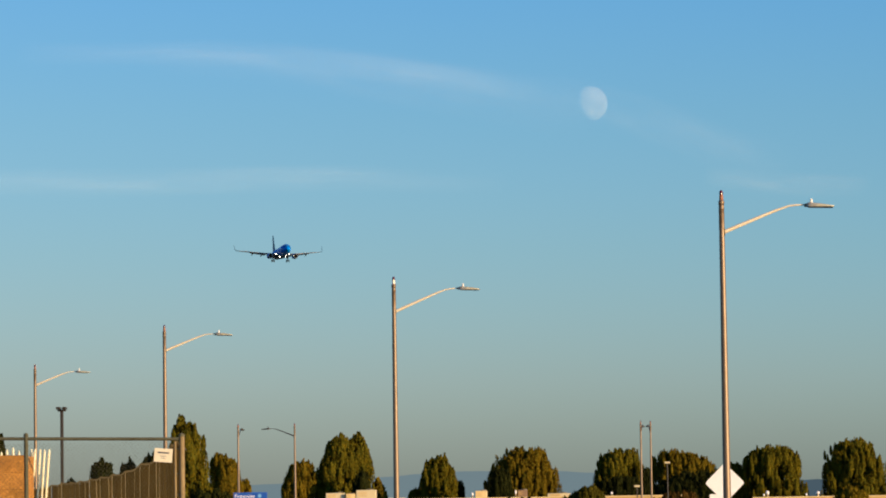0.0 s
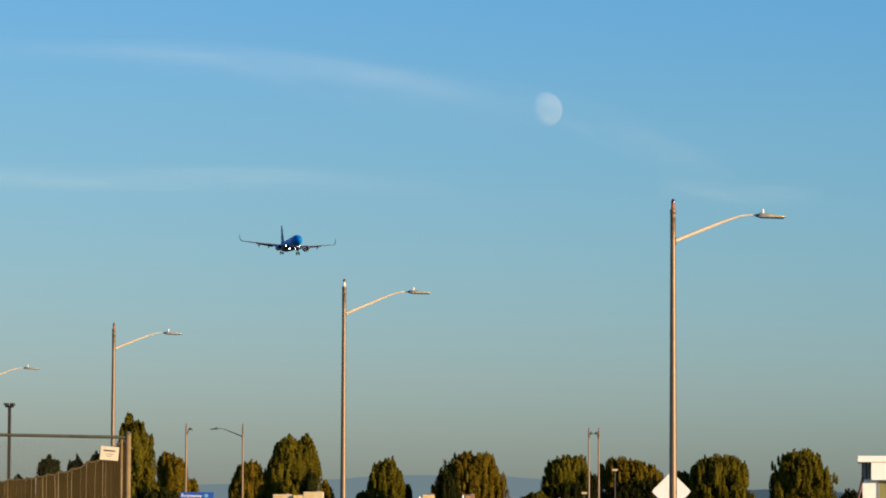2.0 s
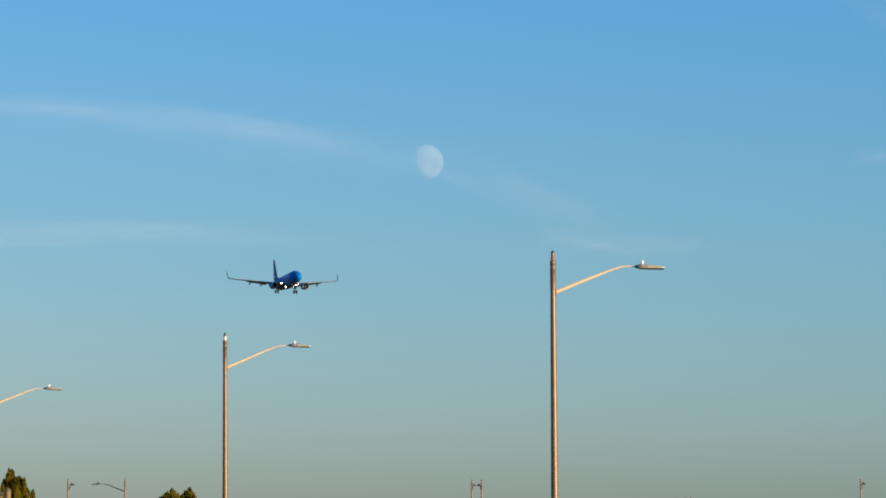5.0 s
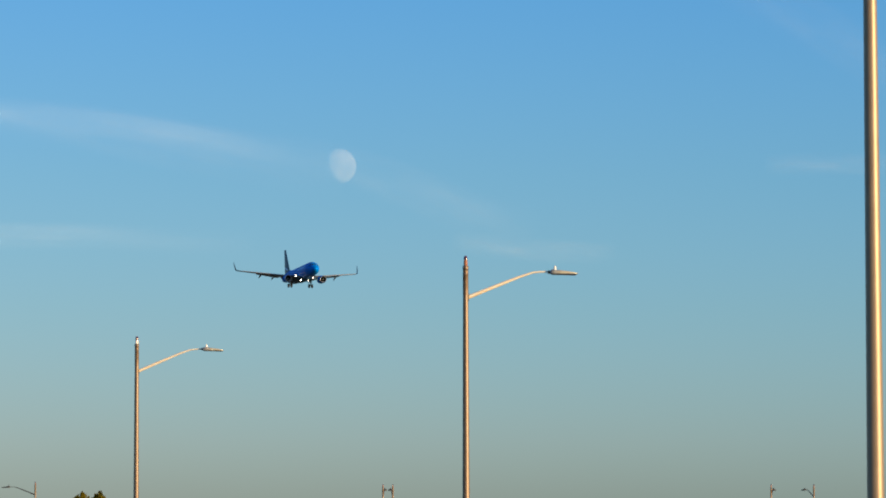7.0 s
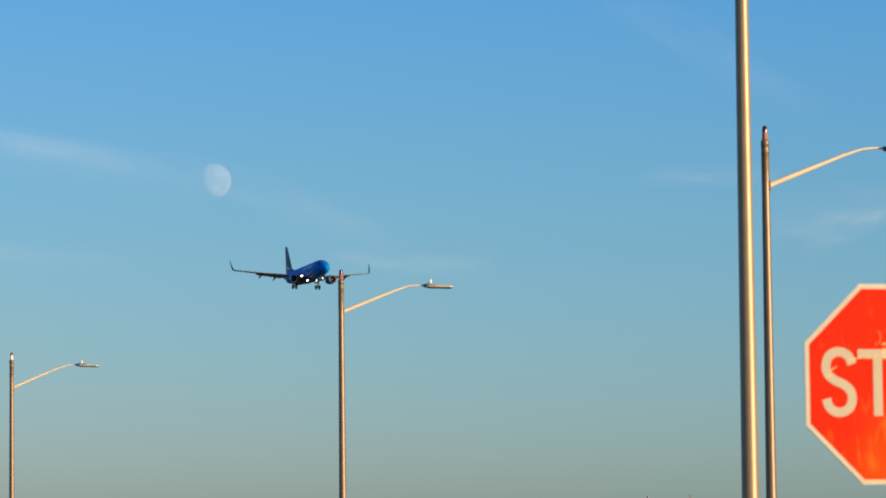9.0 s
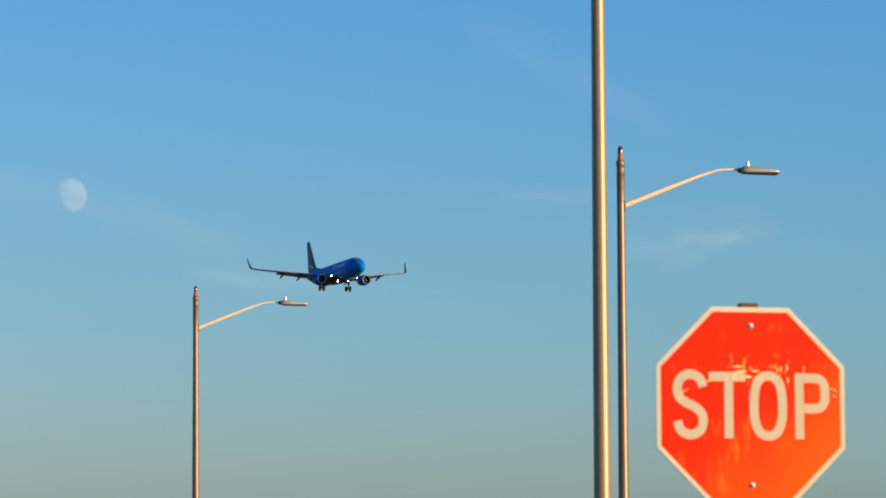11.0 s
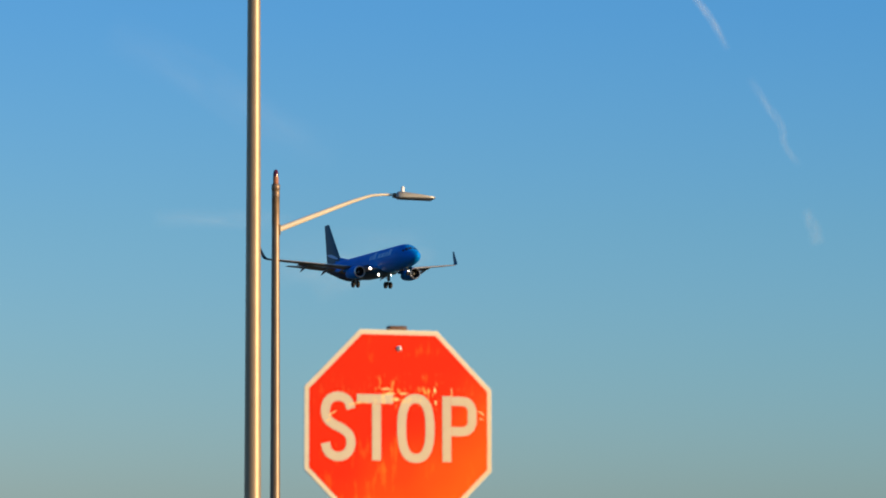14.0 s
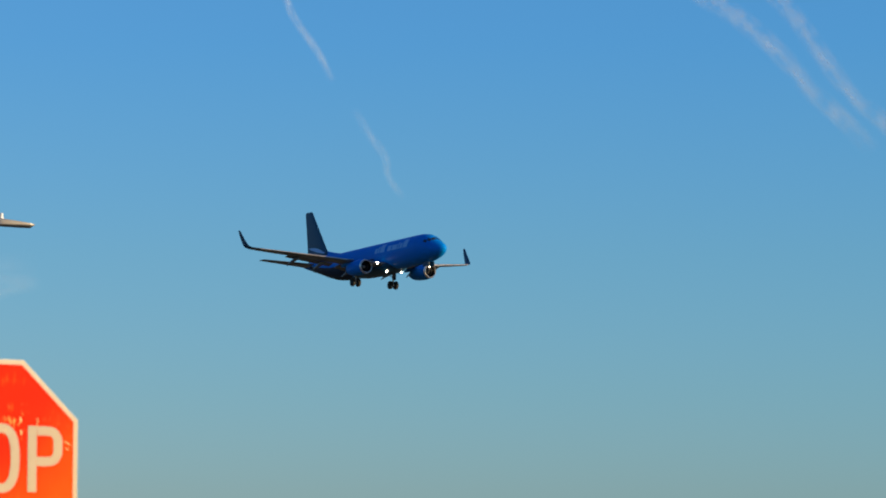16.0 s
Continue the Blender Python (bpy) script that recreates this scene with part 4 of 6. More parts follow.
        sweep(bm, [(gx, gy, -2.2), (gx, gy - side * 1.5, -1.4)], [0.07, 0.07], 8)
        leg = part("main_gear_leg", bm, GEAR, t, "grey main landing gear leg", True)
        bm = bmesh.new()
        box(bm, gx - 0.45, gx + 0.45, gy + side * 0.20 - 0.02, gy + side * 0.20 + 0.02, -2.55, -1.35, 0.01)
        part("gear_door", bm, NAVY, leg, "dark gear door")
        for off in (-0.43, 0.43):
            bm = bmesh.new()
            lathe(bm, [(off - 0.19, 0.30), (off - 0.20, 0.46), (off - 0.15, 0.55), (off, 0.575), (off + 0.15, 0.55), (off + 0.20, 0.46), (off + 0.19, 0.30)], "y", 24, (gx - 0.02, gy, -3.25))
            wheel = part("tyre", bm, TYRE, leg, "black tyre", True)
            bm = bmesh.new()
            lathe(bm, [(off - 0.16, 0.29), (off - 0.12, 0.1), (off + 0.12, 0.1), (off + 0.16, 0.29)], "y", 16, (gx - 0.02, gy, -3.25))
            part("hub", bm, GEAR, leg, smooth=True)
        # lights in the wing root and under the belly
        for x, y, z, r in ((-13.40, 2.6, -1.12, 0.19), (-13.35, 1.15, -2.2, 0.18)):
            r = r * 0.55 if side > 0 else r * 0.9
            bm = bmesh.new()
            bmesh.ops.create_uvsphere(bm, u_segments=12, v_segments=8, radius=r)
            for v in bm.verts:
                v.co = Vector((x + v.co.x * 0.4 + 0.12, side * y + v.co.y, z + v.co.z))
            part("landing_light", bm, LANDING_LIGHT, t, "lit landing light", True)
    # fin
    bm = bmesh.new()
    def fin_sec(z, le, ch, th):
        return [Vector((p.x, p.z, z)) for p in foil(le, ch, th, 0, 0)]
    loft(bm, [fin_sec(1.6, -30.6, 6.5, 0.07), fin_sec(2.9, -31.8, 5.6, 0.08), fin_sec(5.9, -34.0, 3.75, 0.085), fin_sec(8.6, -35.95, 2.15, 0.085), fin_sec(8.9, -36.3, 1.7, 0.06)])
    part("fin", bm, NAVY, t, "dark blue tail fin", True)
    bm = bmesh.new()
    loft(bm, [[(x, -w_, 1.85), (x, w_, 1.85), (x, 0.01, z), (x, -0.01, z)] for x, w_, z in ((-27.6, 0.03, 1.98), (-29.5, 0.10, 2.3), (-31.6, 0.2, 2.75), (-33.2, 0.25, 3.3))])
    part("dorsal_fin", bm, BLUE, t, "blue dorsal fillet")
    # curved pale stroke at the fin's foot, on both faces
    for side in (1, -1):
        bm = bmesh.new()
        rows = []
        for k in range(9):
            f = k / 8
            x, z = -32.0 - 4.6 * f, 2.55 + 0.35 * math.sin(f * math.pi) + 1.1 * f * f
            wd = 0.06 + 0.22 * math.sin(f * math.pi)
            yy = side * (0.27 - 0.02 * f)
            rows.append([(x, yy, z - wd), (x, yy, z + wd)])
        loft(bm, rows, closed=False)
        part("fin_stroke", bm, PALE_BLUE, t, "pale curved stroke")
    bm = bmesh.new()
    loft(bm, [[Vector((-37.9 - 0.5 * f, 0.2 * (1 - 0.5 * f) * math.cos(a_), 1.17 + 0.2 * (1 - 0.5 * f) * math.sin(a_))) for a_ in [k * math.pi / 6 for k in range(12)]] for f in (0, 0.6, 1)])
    part("tail_cone", bm, ALU, t, smooth=True)
    # nose gear
    bm = bmesh.new()
    sweep(bm, [(-4.0, 0, -1.7), (-3.95, 0, -3.0)], [0.09, 0.075], 10)
    sweep(bm, [(-3.95, -0.22, -3.0), (-3.95, 0.22, -3.0)], [0.05, 0.05], 8)
    sweep(bm, [(-4.0, 0, -2.5), (-4.9, 0, -1.8)], [0.05, 0.05], 8)
    nose_leg = part("nose_gear_leg", bm, GEAR, t, "grey nose gear leg", True)
    for off in (-0.2, 0.2):
        bm = bmesh.new()
        lathe(bm, [(off - 0.09, 0.16), (off - 0.10, 0.27), (off, 0.345), (off + 0.10, 0.27), (off + 0.09, 0.16)], "y", 20, (-3.95, 0, -3.0))
        part("tyre", bm, TYRE, nose_leg, "black tyre", True)
    for s_ in (-1, 1):
        bm = bmesh.new()
        box(bm, -4.9, -3.3, s_ * 0.42 - 0.015, s_ * 0.42 + 0.015, -2.5, -1.85, 0.008)
        part("gear_door", bm, NAVY, nose_leg, "open nose gear door")
    bm = bmesh.new()
    bmesh.ops.create_uvsphere(bm, u_segments=12, v_segments=8, radius=0.07)
    for v in bm.verts:
        v.co = Vector((-3.78 + v.co.x * 0.5, v.co.y, -2.55 + v.co.z))
    part("taxi_light", bm, LANDING_LIGHT, nose_leg, "lit taxi light", True)
    return t


jet = aeroplane()


# ================= trees =================
def leaf_material(name, colour, warm):
    m = material(name, colour, 0.6, 0, 0.2, 1.0, spec=0.0)
    n, l = m.node_tree.nodes, m.node_tree.links
    b = n["Principled BSDF"]
    src = b.inputs["Base Color"].links[0].from_socket
    g = n.new("ShaderNodeNewGeometry")
    mx = n.new("ShaderNodeMix")
    mx.data_type = "RGBA"
    l.new(g.outputs["Random Per Island"], mx.inputs["Factor"])
    l.new(src, mx.inputs["A"])
    mx.inputs["B"].default_value = (*warm, 1)
    # whole boughs differ: some fresh and dense, some dry and golden
    co, bough, ramp, tone = n.new("ShaderNodeTexCoord"), n.new("ShaderNodeTexNoise"), n.new("ShaderNodeMapRange"), n.new("ShaderNodeVectorMath")
    mp = n.new("ShaderNodeMapping")
    mp.inputs["Scale"].default_value = (1.0, 1.0, 0.45)
    bough.inputs["Scale"].default_value, bough.inputs["Detail"].default_value = 1.3, 3
    l.new(co.outputs["Object"], mp.inputs["Vector"])
    l.new(mp.outputs[0], bough.inputs["Vector"])
    ramp.inputs["From Min"].default_value, ramp.inputs["From Max"].default_value = 0.32, 0.68
    ramp.inputs["To Min"].default_value, ramp.inputs["To Max"].default_value = 0.7, 1.3
    l.new(bough.outputs["Fac"], ramp.inputs["Value"])
    tone.operation = "SCALE"
    l.new(mx.outputs["Result"], tone.inputs[0])
    l.new(ramp.outputs[0], tone.inputs["Scale"])
    l.new(tone.outputs[0], b.inputs["Base Color"])
    return m


LEAF = leaf_material("green_leaves", (0.040, 0.046, 0.007), (0.112, 0.082, 0.006))
LEAF_OLIVE = leaf_material("olive_leaves", (0.060, 0.050, 0.006), (0.138, 0.088, 0.007))
# shade is put into LEAF_SHADE, and into LEAF_DARK where crowns mimic shaded foliage
LEAF_SHADE = leaf_material("shaded_olive_leaves", (0.028, 0.030, 0.006), (0.075, 0.060, 0.007))
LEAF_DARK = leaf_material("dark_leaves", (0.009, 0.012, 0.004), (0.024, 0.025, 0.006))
LEAF_BROWN = leaf_material("browning_leaves", (0.04, 0.026, 0.008), (0.085, 0.045, 0.01))


def sprays(rng, plumes, fill, count, size):
    """Many small folded leaf sprays over upright plumes (centre, radii, way out of the crown), and larger ones deep in the crown (fill: points)."""
    pick = rng.integers(0, len(plumes), count)
    centre, radii, outward = (np.array([p[q] for p in plumes])[pick] for q in (0, 1, 2))
    d = rng.normal(size=(count, 3))
    d /= np.linalg.norm(d, axis=1)[:, None]
    p = d * radii * (1.1 - np.abs(rng.normal(size=(count, 1))) * 0.24)
    p[:, :2] *= 1.03 - 0.36 * d[:, 2:]      # each plume tapers upward like a flame
    p += centre
    s = size * rng.uniform(0.55, 1.45, (count, 1))
    inner = rng.uniform(size=count) < 0.22
    p[inner] = fill[rng.integers(0, len(fill), count)][inner]
    s[inner] *= 3.2
    up = outward * (0.2, 0.2, 0.1) + (0, 0, 1.0) + rng.normal(size=(count, 3)) * 0.3
    up /= np.linalg.norm(up, axis=1)[:, None]
    face = outward * 0.55 + d * (1.0, 1.0, 0.6) + rng.normal(size=(count, 3)) * 0.16
    side = np.cross(up, face)
    side /= np.linalg.norm(side, axis=1)[:, None] + 1e-9
    nrm = np.cross(side, up)
    quads = np.stack([p - up * s * 0.8, p + side * s * 0.46 - nrm * s * 0.12, p + up * s * 0.9, p - side * s * 0.46 - nrm * s * 0.12], 1)
    quads = quads[p[:, 2] > 0.4]
    verts = [tuple(v) for v in quads.reshape(-1, 3)]
    faces = [f for k in range(0, len(verts), 4) for f in ((k, k + 1, k + 2), (k, k + 2, k + 3))]
    return verts, faces


def leaf_mesh(name, verts, faces, mat, parent):
    me = bpy.data.meshes.new(name)
    me.from_pydata(verts, [], faces)
    me.materials.append(mat)
    ob = new(name, me)
    ob.parent = parent


def tree(x, y, rows, mat, label, seed, count=11000, size=0.17, loose=0.0, rough=0.09):
    """A tree whose crown has the given reach to either side at a few heights (height, left, right), built of upright plumes on its limbs."""
    rng = np.random.default_rng(seed)
    t = thing("tree", pose(x, y, 0), label, "tree", "trees behind the buildings")
    low = rows[0]
    rows = [(low[0] * 0.45, low[1] * 0.7, low[2] * 0.7)] + list(rows)
    zs, ls, rs = (np.array(c, float) for c in zip(*rows))
    top = zs[-1]
    fine = np.linspace(zs[0], top, 60)
    fl, fr = np.interp(fine, zs, ls), np.interp(fine, zs, rs)
    mid, half = (fl + fr) / 2, (fr - fl) / 2
    deep = half * 0.92 + 0.1
    wide = half.max()
    r0 = min(0.29, 0.3 * wide)
    h0 = min(0.95, 0.19 * (top - zs[0]))
    plumes = []
    waves = [(k, rng.uniform(0.8, 3.2), rng.uniform(0, 6.3)) for k in (2, 3, 5, 7)]

    def lump(th, z):
        """Boughs swell and fall back round the crown."""
        return 1 + rough * sum(math.sin(k * th + q * z + a_) for k, q, a_ in waves) * 0.8

    n_side = int(1.05 * (half * 2 * math.pi).mean() * (top - zs[0]) / (2 * r0 * h0 * 1.5)) + 10
    for k in range(n_side):
        i = int(rng.integers(4, 60))
        th = rng.uniform(0, 2 * math.pi)
        f = rng.uniform(0.68, 1.08) * lump(th, fine[i]) - r0 / (half[i] + r0) * 0.8
        g = rng.uniform(0.7, 1.3)
        c = (mid[i] + math.cos(th) * half[i] * f, math.sin(th) * deep[i] * f, fine[i] - h0 * g * 0.95)
        plumes.append((np.array(c), np.array((r0 * g, r0 * g, h0 * g)), np.array((math.cos(th), math.sin(th), 0.1))))
    for k in range(n_side // 3):
        # single sprigs that stand out of the crown
        i, th, g = int(rng.integers(10, 60)), rng.uniform(0, 2 * math.pi), rng.uniform(0.6, 1.0)
        f = lump(th, fine[i]) - 0.1 / (half[i] + 0.1)
        c = (mid[i] + math.cos(th) * half[i] * f, math.sin(th) * deep[i] * f, fine[i] - 0.35 * h0)
        plumes.append((np.array(c), np.array((r0 * 0.45, r0 * 0.45, h0 * 0.6 * g)), np.array((math.cos(th), math.sin(th), 0.2))))
    j = int(half.argmax())
    for k in range(int(n_side * 0.45)):
        th, f = rng.uniform(0, 2 * math.pi), math.sqrt(rng.uniform())
        px, py = mid[j] + math.cos(th) * wide * f, math.sin(th) * deep[j] * f
        inside = ((px - mid) / (half + 0.01)) ** 2 + (py / deep) ** 2 < 1
        if not inside.any():
            continue
        g = rng.uniform(0.65, 1.25)
        c = (px, py, fine[inside].max() - h0 * g * rng.uniform(0.8, 1.3) - rough * 2.5 * (lump(th, f * 3) - 1) - rough * 1.5)
        plumes.append((np.array(c), np.array((r0 * g, r0 * g, h0 * g)), np.array((math.cos(th) * f, math.sin(th) * f, 0.5))))
    if loose:
        plumes = [p for p in plumes if rng.uniform() > loose]
    at = rng.integers(0, 60, 600)
    th, f = rng.uniform(0, 2 * math.pi, 600), np.sqrt(rng.uniform(size=600)) * 0.72
    fill = np.stack([mid[at] + np.cos(th) * half[at] * f, np.sin(th) * deep[at] * f, np.minimum(fine[at], top - 0.9)], 1)
    lean = float(mid[40]) * 0.5
    bm = bmesh.new()
    sweep(bm, [(0, 0, 0), (lean * 0.3, 0, top * 0.25), (lean, 0.05, top * 0.55), (lean, 0.1, top * 0.8)], [0.028 * top, 0.022 * top, 0.013 * top, 0.004 * top], 9)
    part("trunk", bm, BARK, t, smooth=True)
    bm = bmesh.new()
    for k in range(11):
        end = Vector(plumes[int(rng.integers(0, len(plumes)))][0])
        z0 = max(0.12 * top, min(end.z - 0.8, top * rng.uniform(0.15, 0.45)))
        sweep(bm, [(lean * z0 / top, 0, z0), tuple(Vector((0, 0, z0)).lerp(end, 0.5) + Vector((0, 0, -0.15))), tuple(end)], [0.012 * top, 0.008 * top, 0.002 * top], 6)
    part("limbs", bm, BARK, t, smooth=True)
    leaf_mesh("crown", *sprays(rng, plumes, fill, int(count * 4.6), size * 0.74), mat, t)
    return t


tree(-27.9, 228.4, [(3.2, -1.1, 1.6), (5.0, -1.0, 1.5), (5.6, -0.8, 1.4), (6.2, -0.75, 1.14), (6.9, -0.75, 0.97), (7.45, -0.65, 0.72), (7.8, -0.45, 0.35), (8.05, -0.25, 0.0)], LEAF, "tall narrow green tree behind the fence, wider below", 1, 12000, 0.15, 0.34, 0.2)
tree(-36.5, 328.0, [(3.9, -1.3, 1.5), (6.4, -1.2, 1.4), (7.1, -1.1, 0.9), (7.6, -0.8, 0.3)], LEAF_OLIVE, "rounded olive-green tree in low sun", 2, 8000, 0.16)
tree(-34.8, 329.0, [(3.5, -0.6, 0.5), (4.7, -0.5, 0.5), (5.3, -0.3, 0.3)], LEAF_OLIVE, "small olive shrub beside a rounded tree", 36, 2600)
# shade at the foot of the tall trees is put into these dark leaves
tree(-25.6, 221.0, [(1.6, -1.6, 1.9), (2.9, -1.5, 1.8), (3.6, -0.8, 1.2)], LEAF_DARK, "low shrub, shade below the tall trees put into its dark leaves", 41, 5000, 0.15)
tree(-36.3, 398.4, [(2.7, -2.1, 1.6), (4.5, -2.3, 1.8), (5.9, -2.0, 1.8), (7.5, -1.2, 1.5), (8.0, -0.1, 1.2)], LEAF_OLIVE, "rounded olive-green tree behind the low building", 3)
tree(-32.4, 398.7, [(3.9, -2.6, 1.6), (5.6, -2.5, 1.7), (7.4, -2.1, 1.8), (8.9, -1.3, 1.6), (9.8, -1.0, 1.2), (10.4, -0.5, 0.9), (10.7, 0.0, 0.6)], LEAF, "tall broad green tree, shoulder to shoulder with another", 4, 13000)
tree(-30.4, 399.6, [(3.9, -1.4, 1.5), (5.6, -1.3, 1.6), (7.4, -1.6, 1.4), (8.9, -1.6, 1.2), (9.8, -1.2, 0.9), (10.4, -0.8, 0.6), (10.7, -0.4, 0.3)], LEAF, "tall upright green tree beside a broader one", 42, 9000)
# dark leaves carry the shade beside the tall pair
tree(-29.6, 394.0, [(3.0, -1.0, 0.9), (5.4, -0.9, 0.8), (6.7, -0.5, 0.6)], LEAF_DARK, "low tree behind the roof, shade put into its dark leaves", 37, 3600)
tree(-28.4, 401.5, [(3.3, -0.7, 0.9), (4.5, -0.7, 0.9), (5.4, -0.7, 0.5), (6.1, -0.4, 0.1)], LEAF_OLIVE, "small pointed tree beside a tall one", 32, 3000)
tree(-21.9, 399.4, [(3.9, -2.0, 2.0), (5.7, -2.0, 1.7), (6.9, -1.7, 1.5), (7.7, -1.2, 1.1), (8.4, 0.0, 0.7)], LEAF, "pointed green tree behind the low building", 5, 11000)
tree(-24.4, 401.0, [(3.6, -1.0, 0.7), (4.5, -0.8, 0.7), (5.0, -0.3, 0.6)], LEAF, "low green shoulder beside a pointed tree", 38, 2600)
tree(-19.9, 402.0, [(3.6, -0.5, 0.5), (4.8, -0.4, 0.5), (5.6, -0.2, 0.3)], LEAF_DARK, "slim dark tree beside a pointed one", 34, 1600)
tree(-13.0, 399.7, [(3.9, -3.9, 3.7), (6.0, -3.6, 3.2), (7.4, -2.8, 2.8), (8.3, -2.4, 2.4), (9.0, -1.5, 1.9)], LEAF_OLIVE, "broad round-crowned green tree, sunlit on one side", 6, 17000)
tree(-15.3, 392.0, [(3.9, -1.4, 1.5), (5.3, -1.3, 1.3), (6.5, -1.0, 1.0), (7.1, -0.9, 0.0)], LEAF_DARK, "dark green tree standing before a broader one", 43, 5500)
tree(-3.1, 400.0, [(3.9, -3.0, 2.3), (6.0, -2.7, 2.3), (7.4, -2.3, 2.2), (8.2, -1.9, 2.0), (8.7, -0.5, 1.7)], LEAF, "dense upright green tree behind the low building", 7, 13000)
tree(3.3, 400.0, [(4.2, -3.4, 4.4), (6.3, -3.2, 4.2), (7.2, -3.1, 3.5), (8.0, -2.5, 2.1), (8.6, -1.7, -0.2)], LEAF_OLIVE, "broad olive-green tree with browning leaves", 8, 15000)
tree(8.7, 401.0, [(3.9, -1.1, 0.9), (6.3, -1.1, 0.9), (7.0, -0.8, 0.8)], LEAF_OLIVE, "small olive tree filling the gap between two broad ones", 44, 4500)
tree(12.8, 399.7, [(3.5, -3.7, 3.5), (6.3, -3.4, 3.0), (7.7, -3.2, 2.9), (8.4, -2.0, 2.6), (8.8, -1.3, 1.4)], LEAF, "flat-topped clipped green tree", 9, 16000)
tree(21.2, 399.4, [(3.4, -3.2, 3.5), (5.7, -3.3, 3.4), (7.0, -3.0, 3.1), (8.0, -2.6, 2.3), (8.9, -2.0, 1.7), (9.3, -1.3, 1.1)], LEAF, "large round-crowned green tree", 10, 16000)
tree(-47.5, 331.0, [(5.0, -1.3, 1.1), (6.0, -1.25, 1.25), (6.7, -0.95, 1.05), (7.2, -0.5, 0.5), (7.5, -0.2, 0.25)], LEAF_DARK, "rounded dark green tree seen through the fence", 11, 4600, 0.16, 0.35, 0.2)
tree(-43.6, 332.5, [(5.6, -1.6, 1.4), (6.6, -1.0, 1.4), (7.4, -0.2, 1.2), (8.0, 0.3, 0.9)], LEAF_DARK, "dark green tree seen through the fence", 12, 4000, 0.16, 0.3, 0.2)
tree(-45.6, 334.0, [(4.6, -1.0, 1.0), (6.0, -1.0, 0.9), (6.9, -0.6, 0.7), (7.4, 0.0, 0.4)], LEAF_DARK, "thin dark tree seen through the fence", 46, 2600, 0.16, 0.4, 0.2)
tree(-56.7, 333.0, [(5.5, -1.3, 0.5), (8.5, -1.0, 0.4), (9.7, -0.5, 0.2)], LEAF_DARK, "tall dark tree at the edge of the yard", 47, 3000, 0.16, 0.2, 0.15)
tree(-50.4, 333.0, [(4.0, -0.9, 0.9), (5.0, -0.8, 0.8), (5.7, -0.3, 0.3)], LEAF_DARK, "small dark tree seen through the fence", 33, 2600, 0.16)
tree(-5.6, 345.0, [(2.6, -1.9, 1.6), (3.3, -1.8, 1.5), (4.0, -1.4, 1.4), (4.5, -0.2, 0.9)], LEAF_SHADE, "low olive shrub tree in front of the building", 13, 6000, 0.16)
tree(0.8, 345.0, [(1.6, -1.6, 1.6), (2.7, -1.5, 1.5), (3.2, -0.7, 0.7)], LEAF_DARK, "low dark tree in front of the building", 14, 4600, 0.16)
# two added dark crowns: they paint the shaded lower parts of trees behind
tree(-3.0, 390.0, [(3.8, -2.8, 2.8), (5.1, -2.5, 2.5), (5.7, -1.9, 1.9)], LEAF_DARK, "dark crown added as the shaded part of a tree behind", 40, 7500, 0.16)
tree(4.3, 390.0, [(3.8, -4.7, 3.3), (4.9, -4.2, 3.2), (5.7, -1.5, 3.1), (6.2, -1.0, 2.4)], LEAF_DARK, "broad dark crown added as the shaded part of trees behind", 39, 9000, 0.16)
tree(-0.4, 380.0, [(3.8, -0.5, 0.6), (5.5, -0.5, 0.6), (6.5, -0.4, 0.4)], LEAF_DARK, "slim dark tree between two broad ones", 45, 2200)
tree(2.7, 344.0, [(1.6, -2.0, 2.0), (3.0, -2.0, 2.0), (3.8, -1.4, 1.3)], LEAF_BROWN, "low browning shrub tree in front of the building", 15, 5600, 0.16)
tree(18.0, 345.0, [(2.4, -1.1, 1.1), (3.0, -1.6, 1.6), (3.6, -1.3, 1.4), (4.1, -0.6, 0.7)], LEAF_OLIVE, "small loose olive tree in front of the building", 16, 4400, 0.15, 0.25)
tree(26.5, 399.0, [(3.6, -1.6, 1.6), (4.6, -1.3, 1.3), (5.3, -0.6, 0.6)], LEAF_DARK, "small dark tree at the end of the row", 17, 4000)
tree(-38.9, 455.0, [(2.4, -0.5, 0.5), (4.6, -0.4, 0.4), (5.9, -0.1, 0.1)], LEAF_DARK, "slim dark cypress far away", 35, 1500, 0.16)


def hedge(x0, x1, y, top, mat, label, seed):
    """A low dense hedge of clipped shrubs standing shoulder to shoulder."""
    rng = np.random.default_rng(seed)
    t = thing("hedge", pose((x0 + x1) / 2, y, 0), label, "hedge")
    half, plumes = (x1 - x0) / 2, []
    bm = bmesh.new()
    n = max(3, int((x1 - x0) / 0.6))
    for k in range(n):
        x, h = -half + (k + 0.5) * 2 * half / n, top * rng.uniform(0.93, 1.0)
        for q in range(9):
            th = rng.uniform(0, 2 * math.pi)
            plumes.append((np.array((x + 0.25 * math.cos(th), 0.4 * math.sin(th), h * rng.uniform(0.3, 0.8))), np.array((0.35, 0.35, h * 0.2)), np.array((0.0, math.sin(th), 0.3))))
        sweep(bm, [(x, 0, 0), (x + 0.05, 0, h * 0.35), (x, 0, h * 0.7)], [0.05, 0.04, 0.01], 6)
    part("stems", bm, BARK, t, smooth=True)
    fill = np.stack([rng.uniform(-half, half, 300), rng.uniform(-0.3, 0.3, 300), rng.uniform(0.4, top * 0.8, 300)], 1)
    leaf_mesh("leaves", *sprays(rng, plumes, fill, 1700 * n, 0.14), mat, t)


# the first is a dark low mass, made up as a hedge
hedge(-13.3, -7.2, 360.0, 3.72, LEAF_DARK, "dark low mass before the tan building, made as a hedge", 51)
